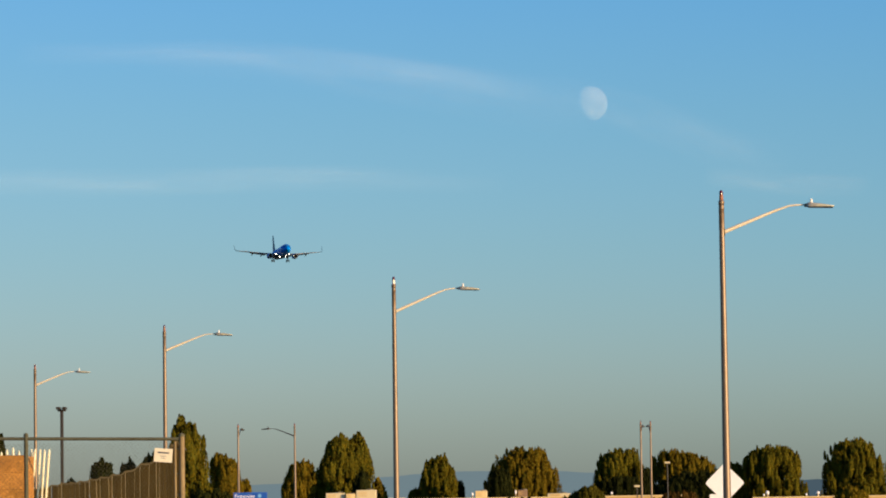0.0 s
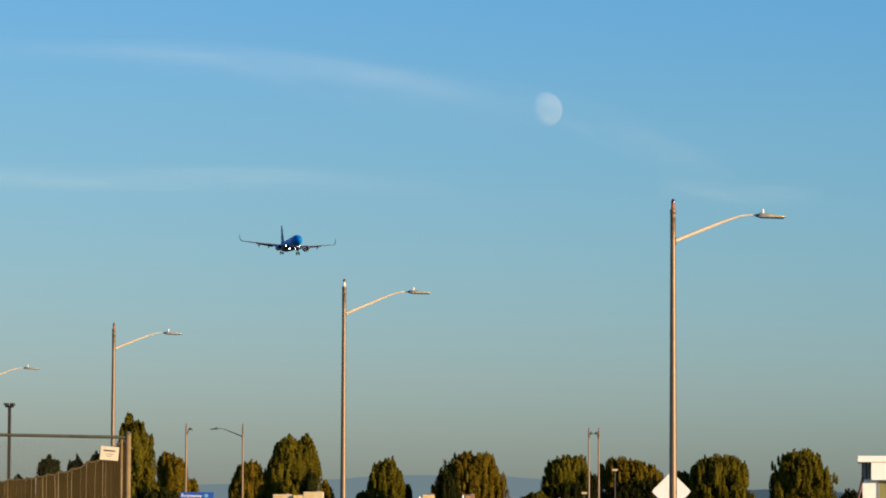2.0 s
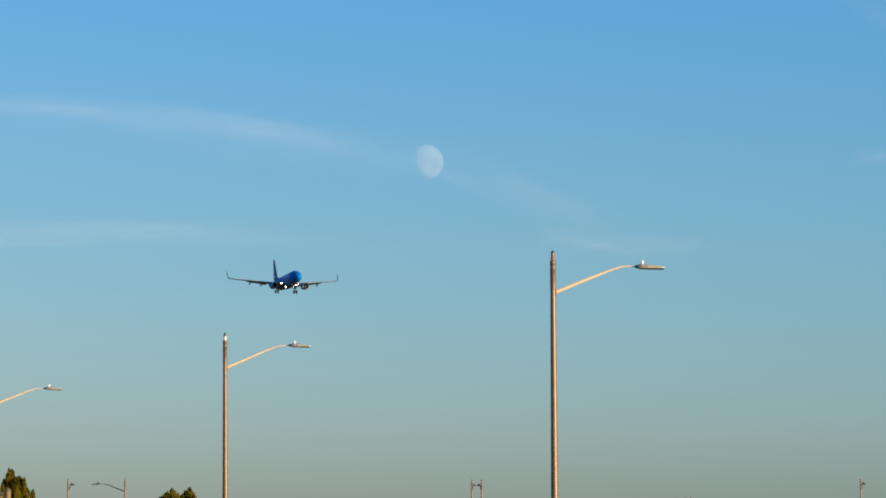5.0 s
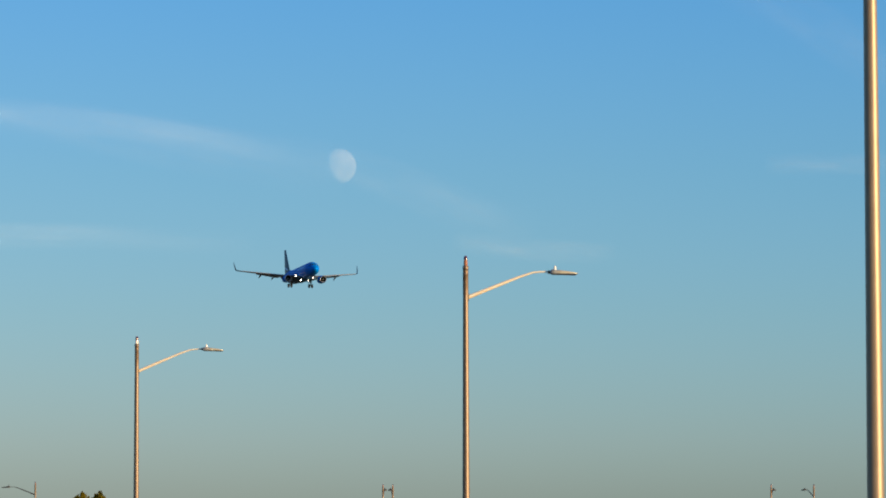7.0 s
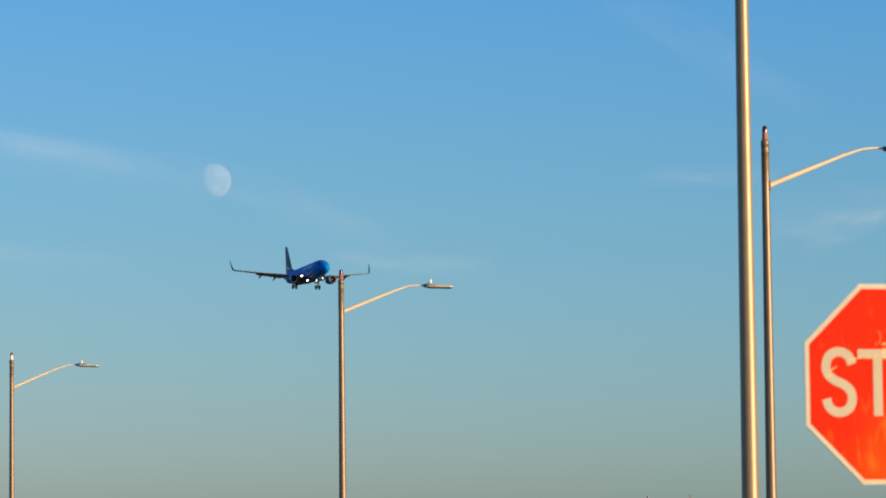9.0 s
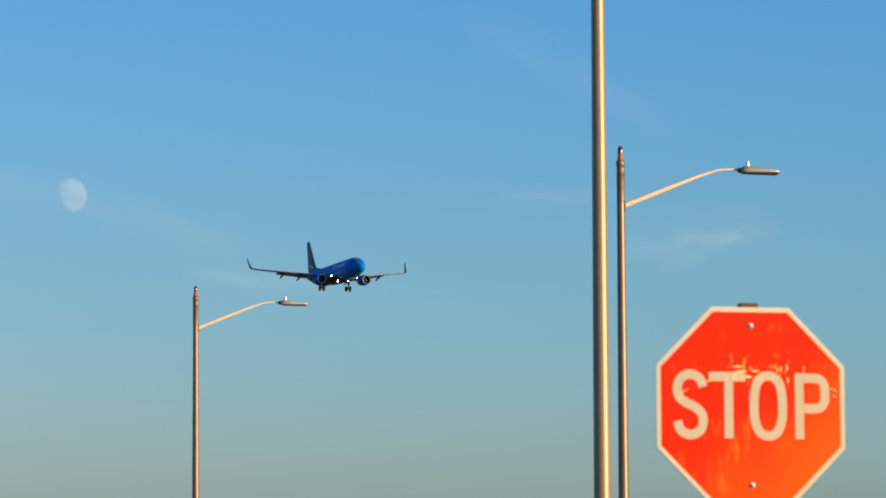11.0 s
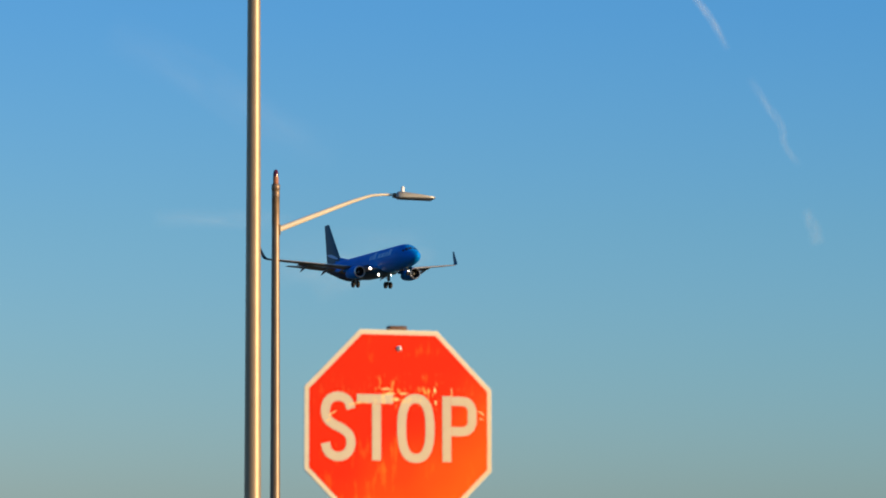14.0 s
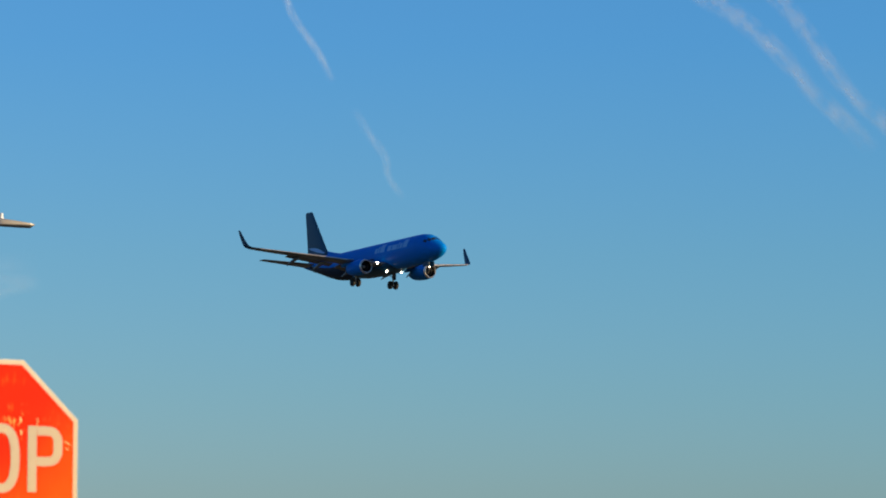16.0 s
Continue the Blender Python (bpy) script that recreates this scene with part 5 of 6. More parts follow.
hedge(-4.3, 4.6, 350.0, 2.9, LEAF_SHADE, "low hedge in a shaded olive tone before the tan wall", 53)
hedge(-17.7, -16.2, 364.0, 2.99, LEAF_SHADE, "small clipped shrub before the tan wall", 52)

# ================= low buildings =================
def roof_unit(x0, x1, y, z, h, mat, label):
    t = thing("rooftop_unit", pose((x0 + x1) / 2, y, z), label, "air conditioner", "units on the roof")
    w = (x1 - x0) / 2
    bm = bmesh.new()
    box(bm, -w, w, -0.7, 0.7, 0.1, h, 0.03)
    part("casing", bm, mat, t)
    for s in (-1, 1):
        bm = bmesh.new()
        box(bm, s * w * 0.8 - 0.05, s * w * 0.8 + 0.05, -0.6, 0.6, 0, 0.1)
        part("skid", bm, GALV_DULL, t)
    for k in range(4):
        bm = bmesh.new()
        z0 = h * (0.35 + 0.13 * k)
        box(bm, -w * 0.8, w * 0.1, -0.715, -0.7, z0, z0 + 0.04)
        part("louvre", bm, STUCCO, t)
    bm = bmesh.new()
    lathe(bm, [(h, 0.3), (h + 0.1, 0.3), (h + 0.1, 0.26), (h + 0.02, 0.24)], at=(w * 0.4, 0, 0))
    part("fan_ring", bm, GALV_DULL, t)


def low_building(x0, x1, y, z, depth, label, wall_mat, bays):
    t = thing("building", pose(x0, y, 0), label, "building", "low buildings")
    L = x1 - x0
    bm = bmesh.new()
    box(bm, 0, L, 0, depth, 0, z - 0.12)
    part("wall", bm, wall_mat, t)
    bm = bmesh.new()
    box(bm, -0.06, L + 0.06, -0.06, 0.25, z - 0.12, z, 0.02)
    part("parapet", bm, STUCCO_PALE, t, "pale parapet edge")
    bm = bmesh.new()
    box(bm, 0.3, L - 0.3, 0.25, depth - 0.3, z - 0.119, z - 0.09)
    part("roof", bm, ROOF, t)
    for k in range(bays):
        xc = L * (k + 0.5) / bays
        bm = bmesh.new()
        box(bm, xc - 0.9, xc + 0.9, -0.02, 0.02, 0.9, 2.2)
        win = part("window", bm, GLASS_DARK, t, "dark glazed window")
        bm = bmesh.new()
        for q in (-0.95, -0.03, 0.89):
            box(bm, xc + q, xc + q + 0.06, -0.05, -0.02, 0.85, 2.25)
        box(bm, xc - 0.95, xc + 0.95, -0.05, -0.021, 2.2, 2.26)
        part("frame", bm, ALU, win)
        bm = bmesh.new()
        box(bm, xc - 1.0, xc + 1.0, -0.09, 0.0, 0.78, 0.85)
        part("sill", bm, CONCRETE, win)
    return t


low_building(-31.8, -26.9, 370, 3.74, 16, "low tan stucco building with a flat roof", STUCCO, 2)
# the shade of this recess is put into its brown wall colour
low_building(-26.85, -25.25, 373.5, 3.6, 11, "recessed link between two tan buildings, its shade painted brown", PLY_GREY, 1)
low_building(-25.2, -23.6, 369.9, 3.76, 14, "white end bay of the low tan building", WHITE, 1)
low_building(-23.55, 3.6, 370.2, 3.66, 16, "long low tan stucco building with a flat roof", STUCCO, 8)
low_building(9.9, 31.0, 369.8, 3.32, 16, "long low tan building with a pale roof edge", STUCCO, 7)
roof_unit(-31.5, -29.7, 373, 3.63, 0.7, UNIT_CREAM, "squat white rooftop air conditioner")
roof_unit(-29.5, -28.6, 372.6, 3.63, 0.62, STUCCO_PALE, "small beige rooftop unit")
roof_unit(-28.5, -26.6, 372.6, 3.63, 0.95, UNIT_CREAM, "large white rooftop air conditioner")
roof_unit(-16.9, -15.8, 372.5, 3.55, 0.78, STUCCO_PALE, "small beige rooftop unit")
roof_unit(-12.8, -11.9, 372.5, 3.55, 0.80, PLY_GREY, "small weathered brown rooftop unit")
roof_unit(-9.9, -7.7, 372.5, 3.55, 0.42, UNIT_CREAM, "low white rooftop unit")
roof_unit(22.9, 24.9, 372.5, 3.21, 0.75, UNIT_CREAM, "white rooftop unit near the roof edge")


def vent_pipe(x, y, z, h, r, mat, label):
    t = thing("roof_vent", pose(x, y, z), label, "roof vent", "vents on the roof")
    bm = bmesh.new()
    lathe(bm, [(0, r * 0.6), (h * 0.6, r * 0.6)])
    part("pipe", bm, GALV, t, smooth=True)
    bm = bmesh.new()
    lathe(bm, [(h * 0.55, r * 0.7), (h * 0.65, r), (h * 0.85, r), (h, r * 0.4)], sides=14)
    part("cowl", bm, mat, t, "pale round cowl", True)


for x, z, h, r in ((-17.2, 3.55, 0.62, 0.10), (-13.0, 3.55, 0.8, 0.09), (-3.7, 3.55, 0.5, 0.10), (11.35, 3.21, 0.7, 0.17), (11.0, 3.21, 0.4, 0.08), (15.1, 3.21, 0.4, 0.10), (16.2, 3.21, 0.58, 0.17)):
    vent_pipe(x, 371.9, z, h, r, WHITE, "pale metal roof vent with a round cowl")


def hand_rail(x0, x1, y, z):
    t = thing("hand_rail", pose(x0, y, 0), "low brown hand rail before the tan wall", "railing")
    n = 6
    for k in range(n + 1):
        bm = bmesh.new()
        sweep(bm, [((x1 - x0) * k / n, 0, 0), ((x1 - x0) * k / n, 0, z - 0.02)], [0.04, 0.04], 8)
        part("post", bm, BLACKISH, t, smooth=True)
    for h in (z, z - 0.45):
        bm = bmesh.new()
        sweep(bm, [(0, 0, h), (x1 - x0, 0, h - 0.06)], [0.05, 0.05], 8)
        part("rail", bm, BLACKISH, t, smooth=True)


hand_rail(10.35, 15.37, 366.0, 2.83)
hand_rail(-24.4, -13.3, 366.0, 2.84)


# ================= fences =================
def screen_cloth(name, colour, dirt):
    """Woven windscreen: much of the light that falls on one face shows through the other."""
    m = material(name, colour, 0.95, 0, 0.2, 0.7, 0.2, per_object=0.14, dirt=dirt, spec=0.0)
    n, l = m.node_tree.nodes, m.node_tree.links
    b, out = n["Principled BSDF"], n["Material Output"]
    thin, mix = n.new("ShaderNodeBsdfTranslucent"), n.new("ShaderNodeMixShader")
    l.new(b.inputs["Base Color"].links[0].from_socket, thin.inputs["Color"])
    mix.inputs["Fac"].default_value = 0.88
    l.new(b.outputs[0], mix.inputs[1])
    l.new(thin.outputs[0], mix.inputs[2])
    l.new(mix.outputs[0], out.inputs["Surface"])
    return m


# cloth colour is lowered: the little sun it catches is put into it
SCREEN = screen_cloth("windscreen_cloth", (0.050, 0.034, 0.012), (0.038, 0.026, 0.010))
# pale warm strips paint the sunlit edges of the fence posts
SEAM = screen_cloth("sunlit_seam", (0.29, 0.225, 0.115), (0.17, 0.135, 0.07))
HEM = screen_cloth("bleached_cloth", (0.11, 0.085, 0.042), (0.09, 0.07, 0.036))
POST_PALE = material("tan_painted_post", (0.22, 0.16, 0.085), 0.75, 0, 0.2, 1.5, spec=0.1)
FENCE_STEEL = material("dull_olive_steel", (0.085, 0.08, 0.05), 0.75, 0, 0.2, 2.0, spec=0.2)
POST_DULL = material("dull_fence_post", (0.22, 0.17, 0.11), 0.7, 0.1, 0.2, 1.5)


def chain_fence():
    t = thing("chain_link_fence", Matrix.Identity(4), "grey chain-link fence with a top rail and posts", "fence")
    y = 65.4
    posts = [-8.06, -10.75, -13.36]
    for i, x in enumerate(posts):
        bm = bmesh.new()
        yy = y
        r = 0.05 if i == 0 else 0.038
        top = 3.065 - 0.017 * (x + 8.06)
        sweep(bm, [(x, yy, 0), (x, yy, top + 0.05)], [r, r], 12)
        post = part("post", bm, POST_PALE if i == 0 else FENCE_STEEL, t, smooth=True)
        bm = bmesh.new()
        lathe(bm, [(top + 0.05, r * 1.15), (top + 0.08, r * 1.15), (top + 0.11, r * 0.5), (top + 0.115, 0.004)], at=(x, yy, 0))
        part("cap", bm, FENCE_STEEL, post, smooth=True)
    for z, rise in ((3.075, 0.09), (0.1, 0.0)):
        bm = bmesh.new()
        sweep(bm, [(posts[-1], y, z + rise), (posts[0], y, z)], [0.028, 0.028], 10)
        part("rail", bm, FENCE_STEEL, t, smooth=True)
    bm = bmesh.new()
    sweep(bm, [(posts[0] - 0.115, y, 0.0), (posts[0] - 0.115, y, 3.03)], [0.022, 0.022], 9)
    part("gate_stile", bm, POST_PALE, t, "slim tan upright beside the end post", True)
    for z in (0.4, 1.2, 1.75, 2.12, 2.47, 2.9):
        bm = bmesh.new()
        sweep(bm, [(posts[0] - 0.115, y, z), (posts[0], y, z + 0.02)], [0.014, 0.014], 7)
        part("hinge_rung", bm, FENCE_STEEL, t, smooth=True)
    bm = bmesh.new()
    x0, x1, z0, z1, step = -13.36, -8.06, 0.1, 3.04, 0.075
    for s in (1, -1):
        k = -(z1 - z0) if s == 1 else 0.0
        while k < (x1 - x0) + (0 if s == 1 else (z1 - z0)):
            a_, b_ = [], []
            lo, hi = (max(x0, x0 + k), min(x1, x0 + k + (z1 - z0))) if s == 1 else (max(x0, x0 + k - (z1 - z0)), min(x1, x0 + k))
            if hi - lo > 0.02:
                f = (lambda q: z0 + (q - x0 - k)) if s == 1 else (lambda q: z0 + (x0 + k - q))
                sweep(bm, [(lo, y + 0.03 + 0.003 * s, f(lo)), (hi, y + 0.03 + 0.003 * s, f(hi))], [0.0016, 0.0016], 3, False)
            k += step
    tagged(part("wire_mesh", bm, FENCE_STEEL, t, "diamond wire mesh"), kind="stuff")
    return t


chain_fence()


def screen_fence():
    t = thing("screened_fence", Matrix.Identity(4), "long fence covered in brown windscreen cloth running away", "fence")
    bends = [Vector((-8.20, 65.9)), Vector((-11.87, 91.2)), Vector((-20.5, 132.4)), Vector((-24.5, 151.0))]
    stops = [bends[0].lerp(bends[1], k / 6) for k in range(6)] + [bends[1].lerp(bends[2], k / 8) for k in range(8)] + [bends[2].lerp(bends[3], k / 3) for k in range(4)]
    n = len(stops) - 1
    rng = np.random.default_rng(5)
    tall = [3.0] + [h + 0.012 * rng.normal() for h in [3.20] * 6 + [3.17, 3.06, 3.03, 3.02, 3.04, 3.06, 3.08] + [3.10] * (n - 13)]

    def sheet(p, q, h0, h1, f0, f1, z0, z1, i):
        """A slack piece of cloth between two shares of one bay; z0 and z1 are below the top line."""
        bm = bmesh.new()
        rows = []
        for j in range(5):
            f = f0 + (f1 - f0) * j / 4
            c, h = p.lerp(q, f), h0 + (h1 - h0) * f - 0.05 * math.sin(f * math.pi)
            off = 0.05 + (0.05 + 0.02 * math.sin(11 * f + i)) * math.sin(f * math.pi)
            low, high = (0.05, h - z1) if z0 is None else (h - z0, h - z1)
            rows.append([(c.x + off + 0.02 * math.sin(i + 5 * f + 3 * v) * (0 < v < 1) * math.sin(f * math.pi), c.y, low + (high - low) * v) for v in (0, 0.5, 0.8, 1.0)])
        loft(bm, rows, closed=False)
        return bm

    for f, tilt in ((4.2, 0.14), (7.6, 0.10)):
        c = stops[int(f)].lerp(stops[int(f) + 1], f % 1)
        bm = bmesh.new()
        sweep(bm, [(c.x + 0.16 - tilt, c.y - 0.1, 0), (c.x + 0.16 + tilt, c.y - 0.1, 2.98)], [0.022, 0.02], 7)
        part("prop", bm, BLACKISH, t, "dark leaning prop", True)
    for i in range(n + 1):
        p, h = stops[i], tall[i]
        bm = bmesh.new()
        sweep(bm, [(p.x + 0.10, p.y, 0), (p.x + 0.10, p.y, h - 0.06)], [0.024, 0.024], 9)
        part("post", bm, POST_DULL, t, "dull steel fence post", True)
        if i == n:
            break
        q, h1 = stops[i + 1], tall[i + 1]
        bm = bmesh.new()
        sweep(bm, [(p.x + 0.15, p.y, h - 0.10), (q.x + 0.15, q.y, h1 - 0.10)], [0.008, 0.008], 6)
        part("tension_wire", bm, POST_DULL, t, smooth=True)
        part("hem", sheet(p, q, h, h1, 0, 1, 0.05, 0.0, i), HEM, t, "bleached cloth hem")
        part("seam", sheet(p, q, h, h1, 0, 0.07, None, 0.05, i), SEAM, t, "cloth strip painted pale as a sunlit post edge")
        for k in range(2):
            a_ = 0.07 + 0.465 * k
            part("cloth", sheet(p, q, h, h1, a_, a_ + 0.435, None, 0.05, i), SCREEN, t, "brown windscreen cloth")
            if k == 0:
                part("seam", sheet(p, q, h, h1, a_ + 0.435, a_ + 0.465, None, 0.05, i), SEAM, t, "cloth strip painted pale as a sunlit post edge")
    return t


screen_fence()


CREAM = material("yellowed_white_plate", (0.74, 0.65, 0.50), 0.5, 0, 0.12, 6.0)


def small_notice():
    t = thing("notice_board", pose(-8.375, 65.35, 2.80, 0, 5, 0), "small white notice fixed to the fence", "sign")
    bm = bmesh.new()
    box(bm, -0.157, 0.157, -0.004, 0.004, -0.117, 0.117, 0.002)
    part("plate", bm, CREAM, t)
    for z, w, h in ((0.045, 0.10, 0.026), (-0.015, 0.06, 0.010), (-0.05, 0.045, 0.008)):
        bm = bmesh.new()
        box(bm, -w, w, -0.007, -0.0045, z - h / 2, z + h / 2)
        part("line_of_writing", bm, BELLY_GREY, t, "grey bar of writing")


small_notice()


def yard_light():
    t = thing("floodlight_post", pose(-21.35, 138.4, 0), "dark square post with two floodlights on top", "lamp post")
    bm = bmesh.new()
    box(bm, -0.055, 0.055, -0.055, 0.055, 0, 5.75, 0.01)
    part("post", bm, BLACKISH, t)
    bm = bmesh.new()
    box(bm, -0.15, 0.15, -0.05, 0.05, 5.75, 5.82, 0.01)
    part("crossbar", bm, BLACKISH, t)
    for s in (-1, 1):
        bm = bmesh.new()
        box(bm, s * 0.11 - 0.075, s * 0.11 + 0.075, -0.22, 0.12, 5.82, 5.91, 0.015)
        part("floodlight", bm, BLACKISH, t, "dark floodlight head")


yard_light()

def box_light(x, y, h):
    t = thing("area_light", pose(x, y, 0), "slim dark post with one pale box light", "lamp post")
    bm = bmesh.new()
    sweep(bm, [(0, 0, 0), (0, 0, h - 0.12)], [0.06, 0.045], 10)
    part("post", bm, BLACKISH, t, smooth=True)
    bm = bmesh.new()
    box(bm, -0.21, 0.21, -0.16, 0.16, h - 0.10, h + 0.05, 0.02)
    part("head", bm, UNIT_CREAM, t, "pale box head")


box_light(1.39, 300.0, 5.82)
box_light(-0.98, 292.0, 3.95)

PLY = material("orange_plywood", (0.44, 0.20, 0.045), 0.85, 0, 0.4, 2.2, 0.3, dirt=(0.26, 0.13, 0.05), spec=0.2)


def crate():
    t = thing("wooden_crate", pose(-11.43, 66.6, 0), "orange-brown plywood crate behind the fence", "crate")
    for k in range(9):
        bm = bmesh.new()
        box(bm, -1.48, 0.57, -0.5, -0.48, 0.16 + k * 0.30, 0.455 + k * 0.30, 0.004)
        part("board", bm, PLY, t)
    for x in (-1.4, -0.74, -0.09, 0.53):
        bm = bmesh.new()
        box(bm, x - 0.042, x + 0.042, -0.47, -0.40, 0.1, 2.85, 0.004)
        part("batten", bm, PLY, t)
    bm = bmesh.new()
    box(bm, -1.48, 0.57, -0.4, 0.3, 0.1, 2.84, 0.01)
    part("body", bm, PLY, t)


crate()


PICKET = material("cream_painted_picket", (0.80, 0.73, 0.52), 0.6, 0, 0.1, 3.0)


def stakes():
    """White pointed pickets: a row behind the crate and a tight bunch leaning beside it, sunlit."""
    rng = np.random.default_rng(8)
    places = [(-12.32 + 0.103 * i, rng.uniform(2.92, 3.03), rng.uniform(-2, 2)) for i in range(13)] + [(-10.97 + 0.079 * i, 2.99 - 0.012 * (i == 3), 3.4 + 0.25 * i) for i in range(5)] + [(-10.92, 2.95, 4.6)]
    k = None
    for x, h, turn in places:
        if k is None:
            k = thing("white_picket", pose(x, 67.3, 0, 0, turn, 0), "tall white picket with a rounded tip", "picket", "white pickets by the crate")
            bm = bmesh.new()
            sweep(bm, [(0, 0, 0), (0, 0, 2.87), (0, 0, 2.91), (0, 0, 2.945), (0, 0, 2.96)], [0.022, 0.021, 0.020, 0.012, 0.003], 10)
            part("shaft", bm, PICKET, k, smooth=True)
            bm = bmesh.new()
            lathe(bm, [(0, 0.05), (0.03, 0.05), (0.05, 0.022)])
            part("foot", bm, BLACKISH, k)
        else:
            copy_thing(k, pose(x - 2.96 * math.sin(radians(turn)), 67.3 + rng.uniform(-0.05, 0.05), h - 2.96, 0, turn, 0))


stakes()

# ================= road signs =================
SIGN_BLUE = material("blue_sheeting", (0.008, 0.07, 0.36), 0.4, 0, 0.06, 2.0)


def freeway_sign():
    t = thing("guide_sign", pose(-15.62, 149.2, 0, 0, 0, 5), "blue road guide sign with white lettering", "road sign")
    for x in (-0.4, 0.4):
        bm = bmesh.new()
        box(bm, x - 0.04, x + 0.04, 0.02, 0.10, 0, 2.7, 0.005)
        part("post", bm, GALV_DULL, t)
    bm = bmesh.new()
    box(bm, -0.66, 0.66, -0.01, 0.02, 1.55, 2.79, 0.008)
    panel = part("panel", bm, SIGN_BLUE, t, "blue panel")
    bm = lettering("Freeway")
    for v in bm.verts:
        v.co = Vector((-0.60 + v.co.x * 0.78, -0.014, 2.54 + v.co.y * 0.18))
    part("lettering", bm, WHITE, panel, "white word")
    bm = bmesh.new()
    lathe(bm, [(-0.014, 0.075), (-0.011, 0.075)], "y", 16, (0.36, 0, 2.65))
    part("emblem", bm, PALE_BLUE, panel)
    bm = bmesh.new()
    octa = [(0.43, 0.0), (0.40, 0.06), (0.31, 0.09), (0.0, 0.12), (-0.31, 0.09), (-0.40, 0.06), (-0.43, 0.0), (-0.40, -0.06), (-0.31, -0.09), (0.0, -0.12), (0.31, -0.09), (0.40, -0.06)]
    loft(bm, [[(x - 0.10, y, 2.34 + z) for x, z in octa] for y in (-0.016, -0.011)])
    part("plaque", bm, WHITE, panel, "white rounded plaque")
    bm = bmesh.new()
    pts = [(-0.57, 2.05), (-0.46, 2.15), (-0.46, 2.09), (-0.35, 2.09), (-0.35, 2.01), (-0.46, 2.01), (-0.46, 1.95)]
    loft(bm, [[(x, y, z) for x, z in pts] for y in (-0.016, -0.011)])
    part("arrow", bm, PALE_BLUE, panel, "faded pale arrow")


freeway_sign()


def marker_post():
    t = thing("marker_post", pose(-14.72, 149.3, 0), "small brown timber marker post beside the guide sign", "post")
    bm = bmesh.new()
    box(bm, -0.11, 0.13, -0.06, 0.06, 0, 2.18, 0.01)
    part("post", bm, PLY_GREY, t)
    bm = bmesh.new()
    box(bm, -0.10, 0.0, -0.05, 0.05, 2.18, 2.34, 0.01)
    part("cap", bm, PLY_GREY, t)


marker_post()


def diamond_sign():
    t = thing("diamond_sign", pose(2.04, 107.0, 0, 0, 0, -1), "diamond road sign behind a lamp post, sun glare painted white", "road sign")
    bm = bmesh.new()
    box(bm, -0.03, 0.03, 0.02, 0.08, 0, 2.9, 0.004)
    part("post", bm, GALV_DULL, t)
    # plain white panel: the glare of the sun is put into its paint
    bm = bmesh.new()
    r, c = 0.555, 0.07
    pts = [(0, r - c * 0.3), (c, r - c), (r - c, c), (r - c * 0.3, 0), (r - c, -c), (c, -r + c), (0, -r + c * 0.3), (-c, -r + c), (-r + c, -c), (-r + c * 0.3, 0), (-r + c, c), (-c, r - c)]
    loft(bm, [[(x, y, 2.53 + z) for x, z in pts] for y in (-0.004, 0.004)])
    part("panel", bm, WHITE, t)
    bm = bmesh.new()
    box(bm, -0.43, -0.02, -0.03, -0.02, 1.75, 2.22, 0.01)
    part("plaque", bm, WHITE, t, "small white plaque")


diamond_sign()


# ================= gate booth =================
GLOSS_WHITE = material("gloss_white_enamel", (0.93, 0.91, 0.90), 0.4, 0, 0.03, 1.5, coat=0.4)


MAROON = material("maroon_paint", (0.10, 0.03, 0.022), 0.5, 0, 0.15, 2.0)
PANE_GREY = material("grey_green_glass", (0.26, 0.30, 0.27), 0.15, 0, 0.1, 1.0)


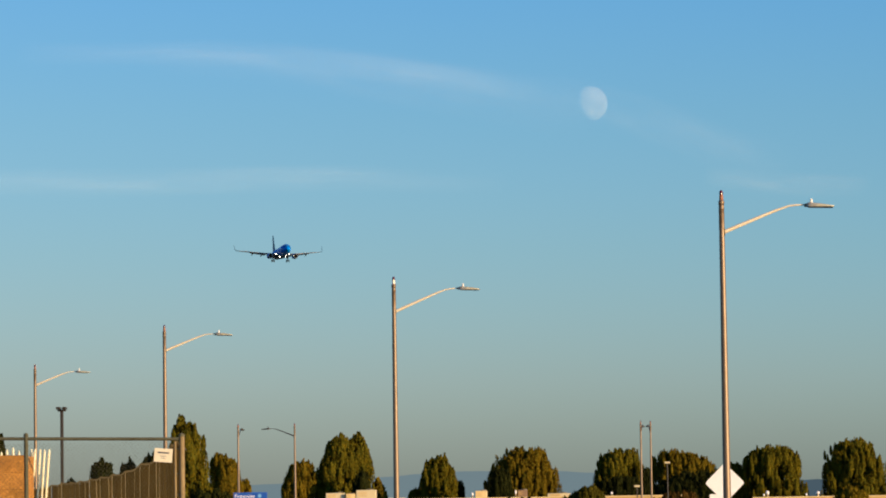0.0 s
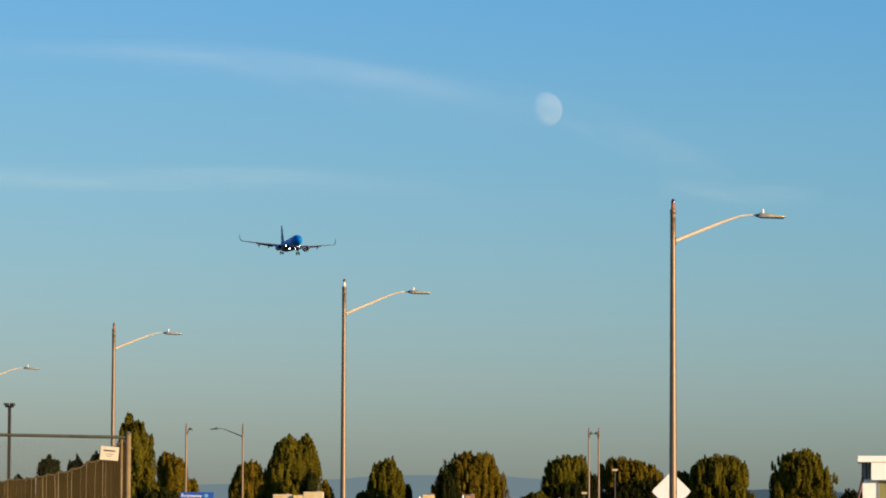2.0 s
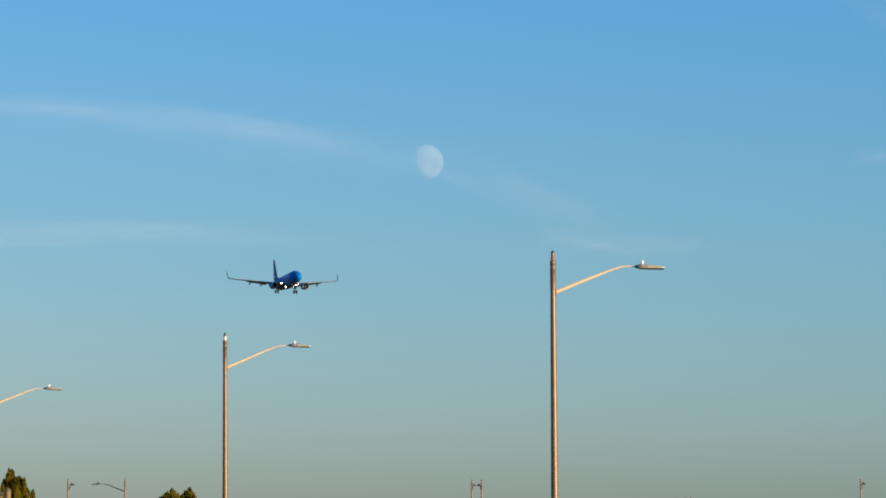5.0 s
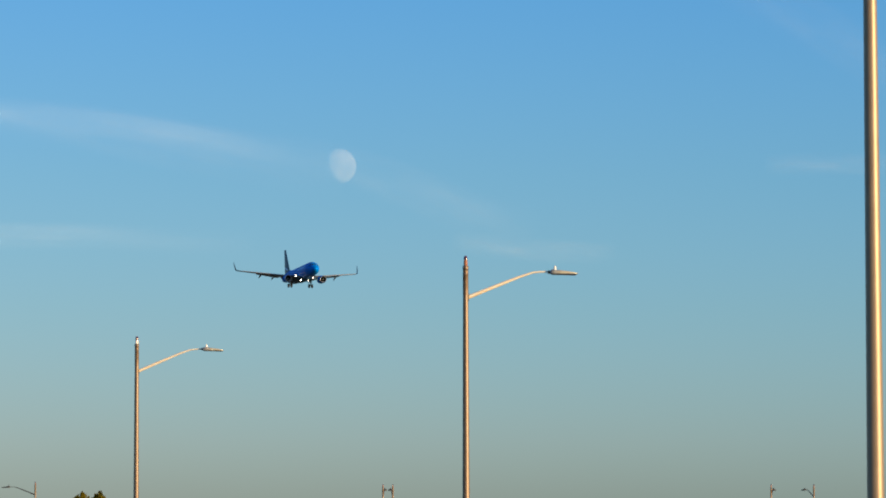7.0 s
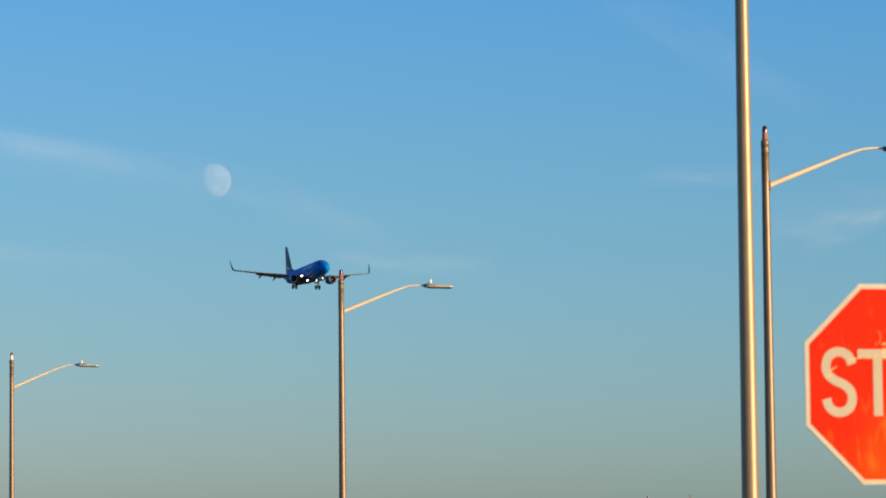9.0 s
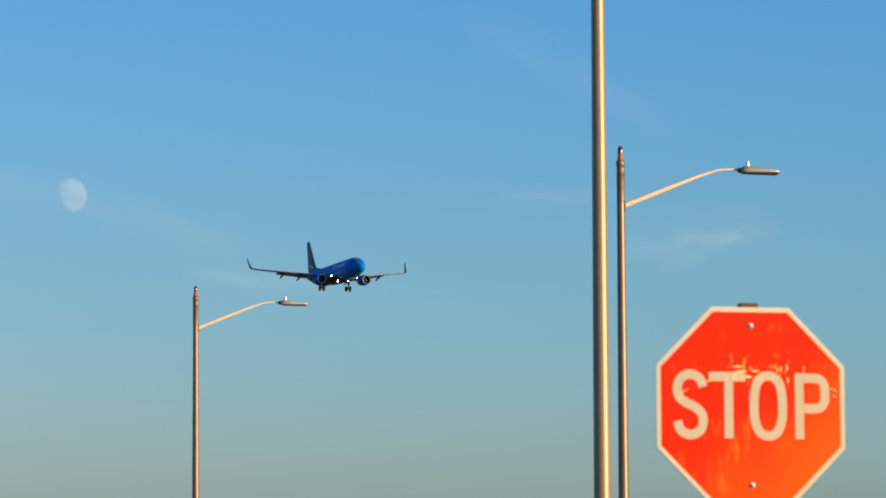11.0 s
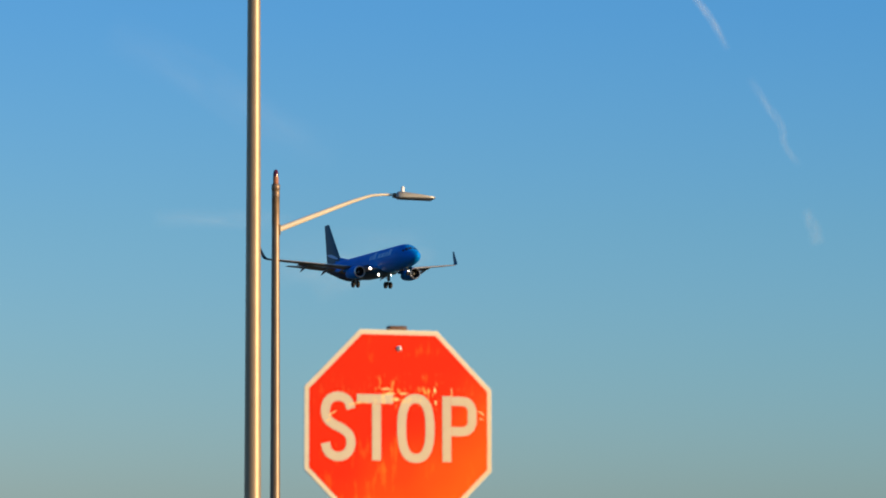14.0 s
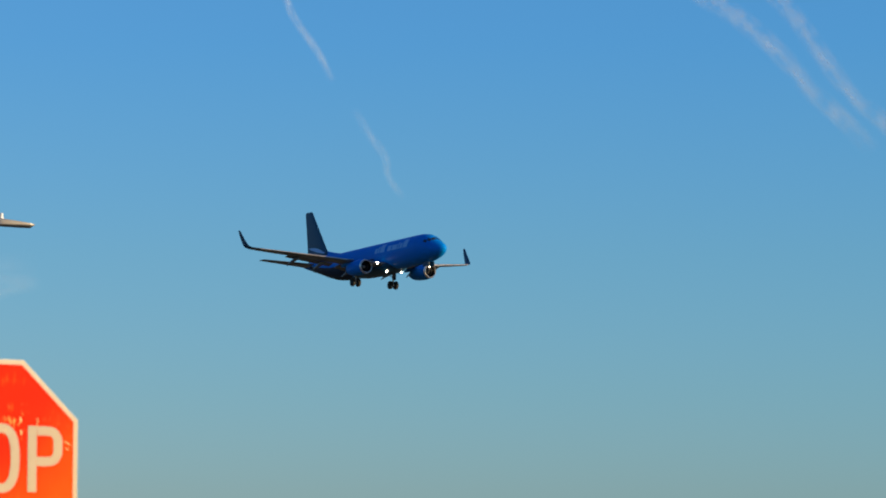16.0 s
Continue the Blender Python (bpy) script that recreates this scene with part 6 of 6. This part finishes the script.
def booth():
    t = thing("gate_booth", pose(7.32, 94.7, 0, 0, 0, -4.5), "small white gate booth with an overhanging flat roof", "booth")
    bm = bmesh.new()
    box(bm, -0.94, 0.92, -0.75, 1.6, 3.15, 3.31, 0.02)
    part("roof", bm, GLOSS_WHITE, t, "white overhanging roof slab")
    bm = bmesh.new()
    box(bm, -0.6, 0.85, -0.71, 1.4, 2.72, 3.15)
    part("fascia", bm, GLOSS_WHITE, t)
    bm = bmesh.new()
    box(bm, -0.82, -0.62, -0.5, 1.3, 0.1, 2.74, 0.01)
    part("side_wall", bm, GLOSS_WHITE, t)
    for x in (-0.82, -0.72, -0.63):
        bm = bmesh.new()
        box(bm, x - 0.014, x + 0.014, -0.5, -0.45, 2.72, 3.15)
        part("mullion", bm, MAROON, t, "dark maroon mullion")
    bm = bmesh.new()
    box(bm, -0.84, -0.61, -0.44, -0.42, 2.74, 3.14)
    part("corner_pane", bm, PANE_GREY, t, "grey-green corner glass")
    bm = bmesh.new()
    box(bm, -0.62, 0.82, -0.5, 1.3, 0.1, 1.1)
    part("lower_wall", bm, GLOSS_WHITE, t)
    bm = bmesh.new()
    box(bm, -0.42, 0.8, -0.48, -0.46, 1.1, 2.70)
    pane = part("pane", bm, material("tinted_pane", (0.25, 0.24, 0.1), 0.15, 0, 0.1, 1.0), t, "yellowish tinted pane")
    bm = bmesh.new()
    for x in (-0.47, 0.17, 0.79):
        box(bm, x, x + 0.05, -0.51, -0.455, 1.1, 2.72)
    part("frame", bm, ALU, pane)
    bm = bmesh.new()
    box(bm, -0.62, -0.42, -0.5, 0.0, 1.1, 2.71)
    part("corner_wall", bm, GLOSS_WHITE, t)
    bm = bmesh.new()
    box(bm, 0.86, 2.6, -0.45, 1.4, 0.1, 3.19, 0.01)
    part("annex_wall", bm, GLOSS_WHITE, t, "white annex wall")
    bm = bmesh.new()
    sweep(bm, [(-0.80, -0.53, 2.80), (-0.92, -0.53, 2.3), (-0.96, -0.53, 0.1)], [0.035, 0.035, 0.035], 8)
    part("brace", bm, MAROON, t, "maroon post", True)
    bm = bmesh.new()
    box(bm, -1.1, 2.7, -0.8, 1.7, 0, 0.1, 0.01)
    part("plinth", bm, CONCRETE, t)


booth()


# ================= movement =================
def motions():
    rows = []
    for s, x, y, z, nose_up, bank in ((0, -140.15, 1497.5, 109.1, 2.1, -0.85), (1, -123.6, 1432.0, 106.1, 2.05, -1.1), (2, -106.7, 1367.0, 103.0, 2.0, -1.3), (3, -89.35, 1302.0, 100.2, 1.7, -1.3),
                                      (4, -72.6, 1239.6, 97.3, 1.6, -0.6), (6.5, -29.3, 1081.0, 89.0, 1.75, -0.45), (8, -3.0, 986.2, 84.0, 1.7, -0.35), (10.5, 41.25, 828.7, 75.6, 1.4, -0.35),
                                      (11.3, 55.6, 778.5, 72.45, 1.3, 0.0), (12, 67.7, 734.6, 69.45, 1.45, -0.45), (12.5, 76.75, 703.3, 67.75, 1.45, -0.4), (13, 85.6, 672.0, 66.05, 1.5, -0.3), (13.5, 94.43, 640.7, 64.45, 1.4, 0.0), (14, 103.27, 609.5, 62.9, 1.25, 0.5), (14.5, 112.1, 578.2, 61.2, 1.15, 0.9),
                                      (15, 120.8, 547.0, 59.75, 1.25, 1.2), (15.5, 130.1, 515.8, 58.0, 1.25, 0.75), (16, 138.85, 484.7, 56.62, 1.4, -0.85)):
        rows.append((s, pose(x, y, z, bank, -nose_up, 90 - 165.07)))
    walk(jet, rows)


motions()
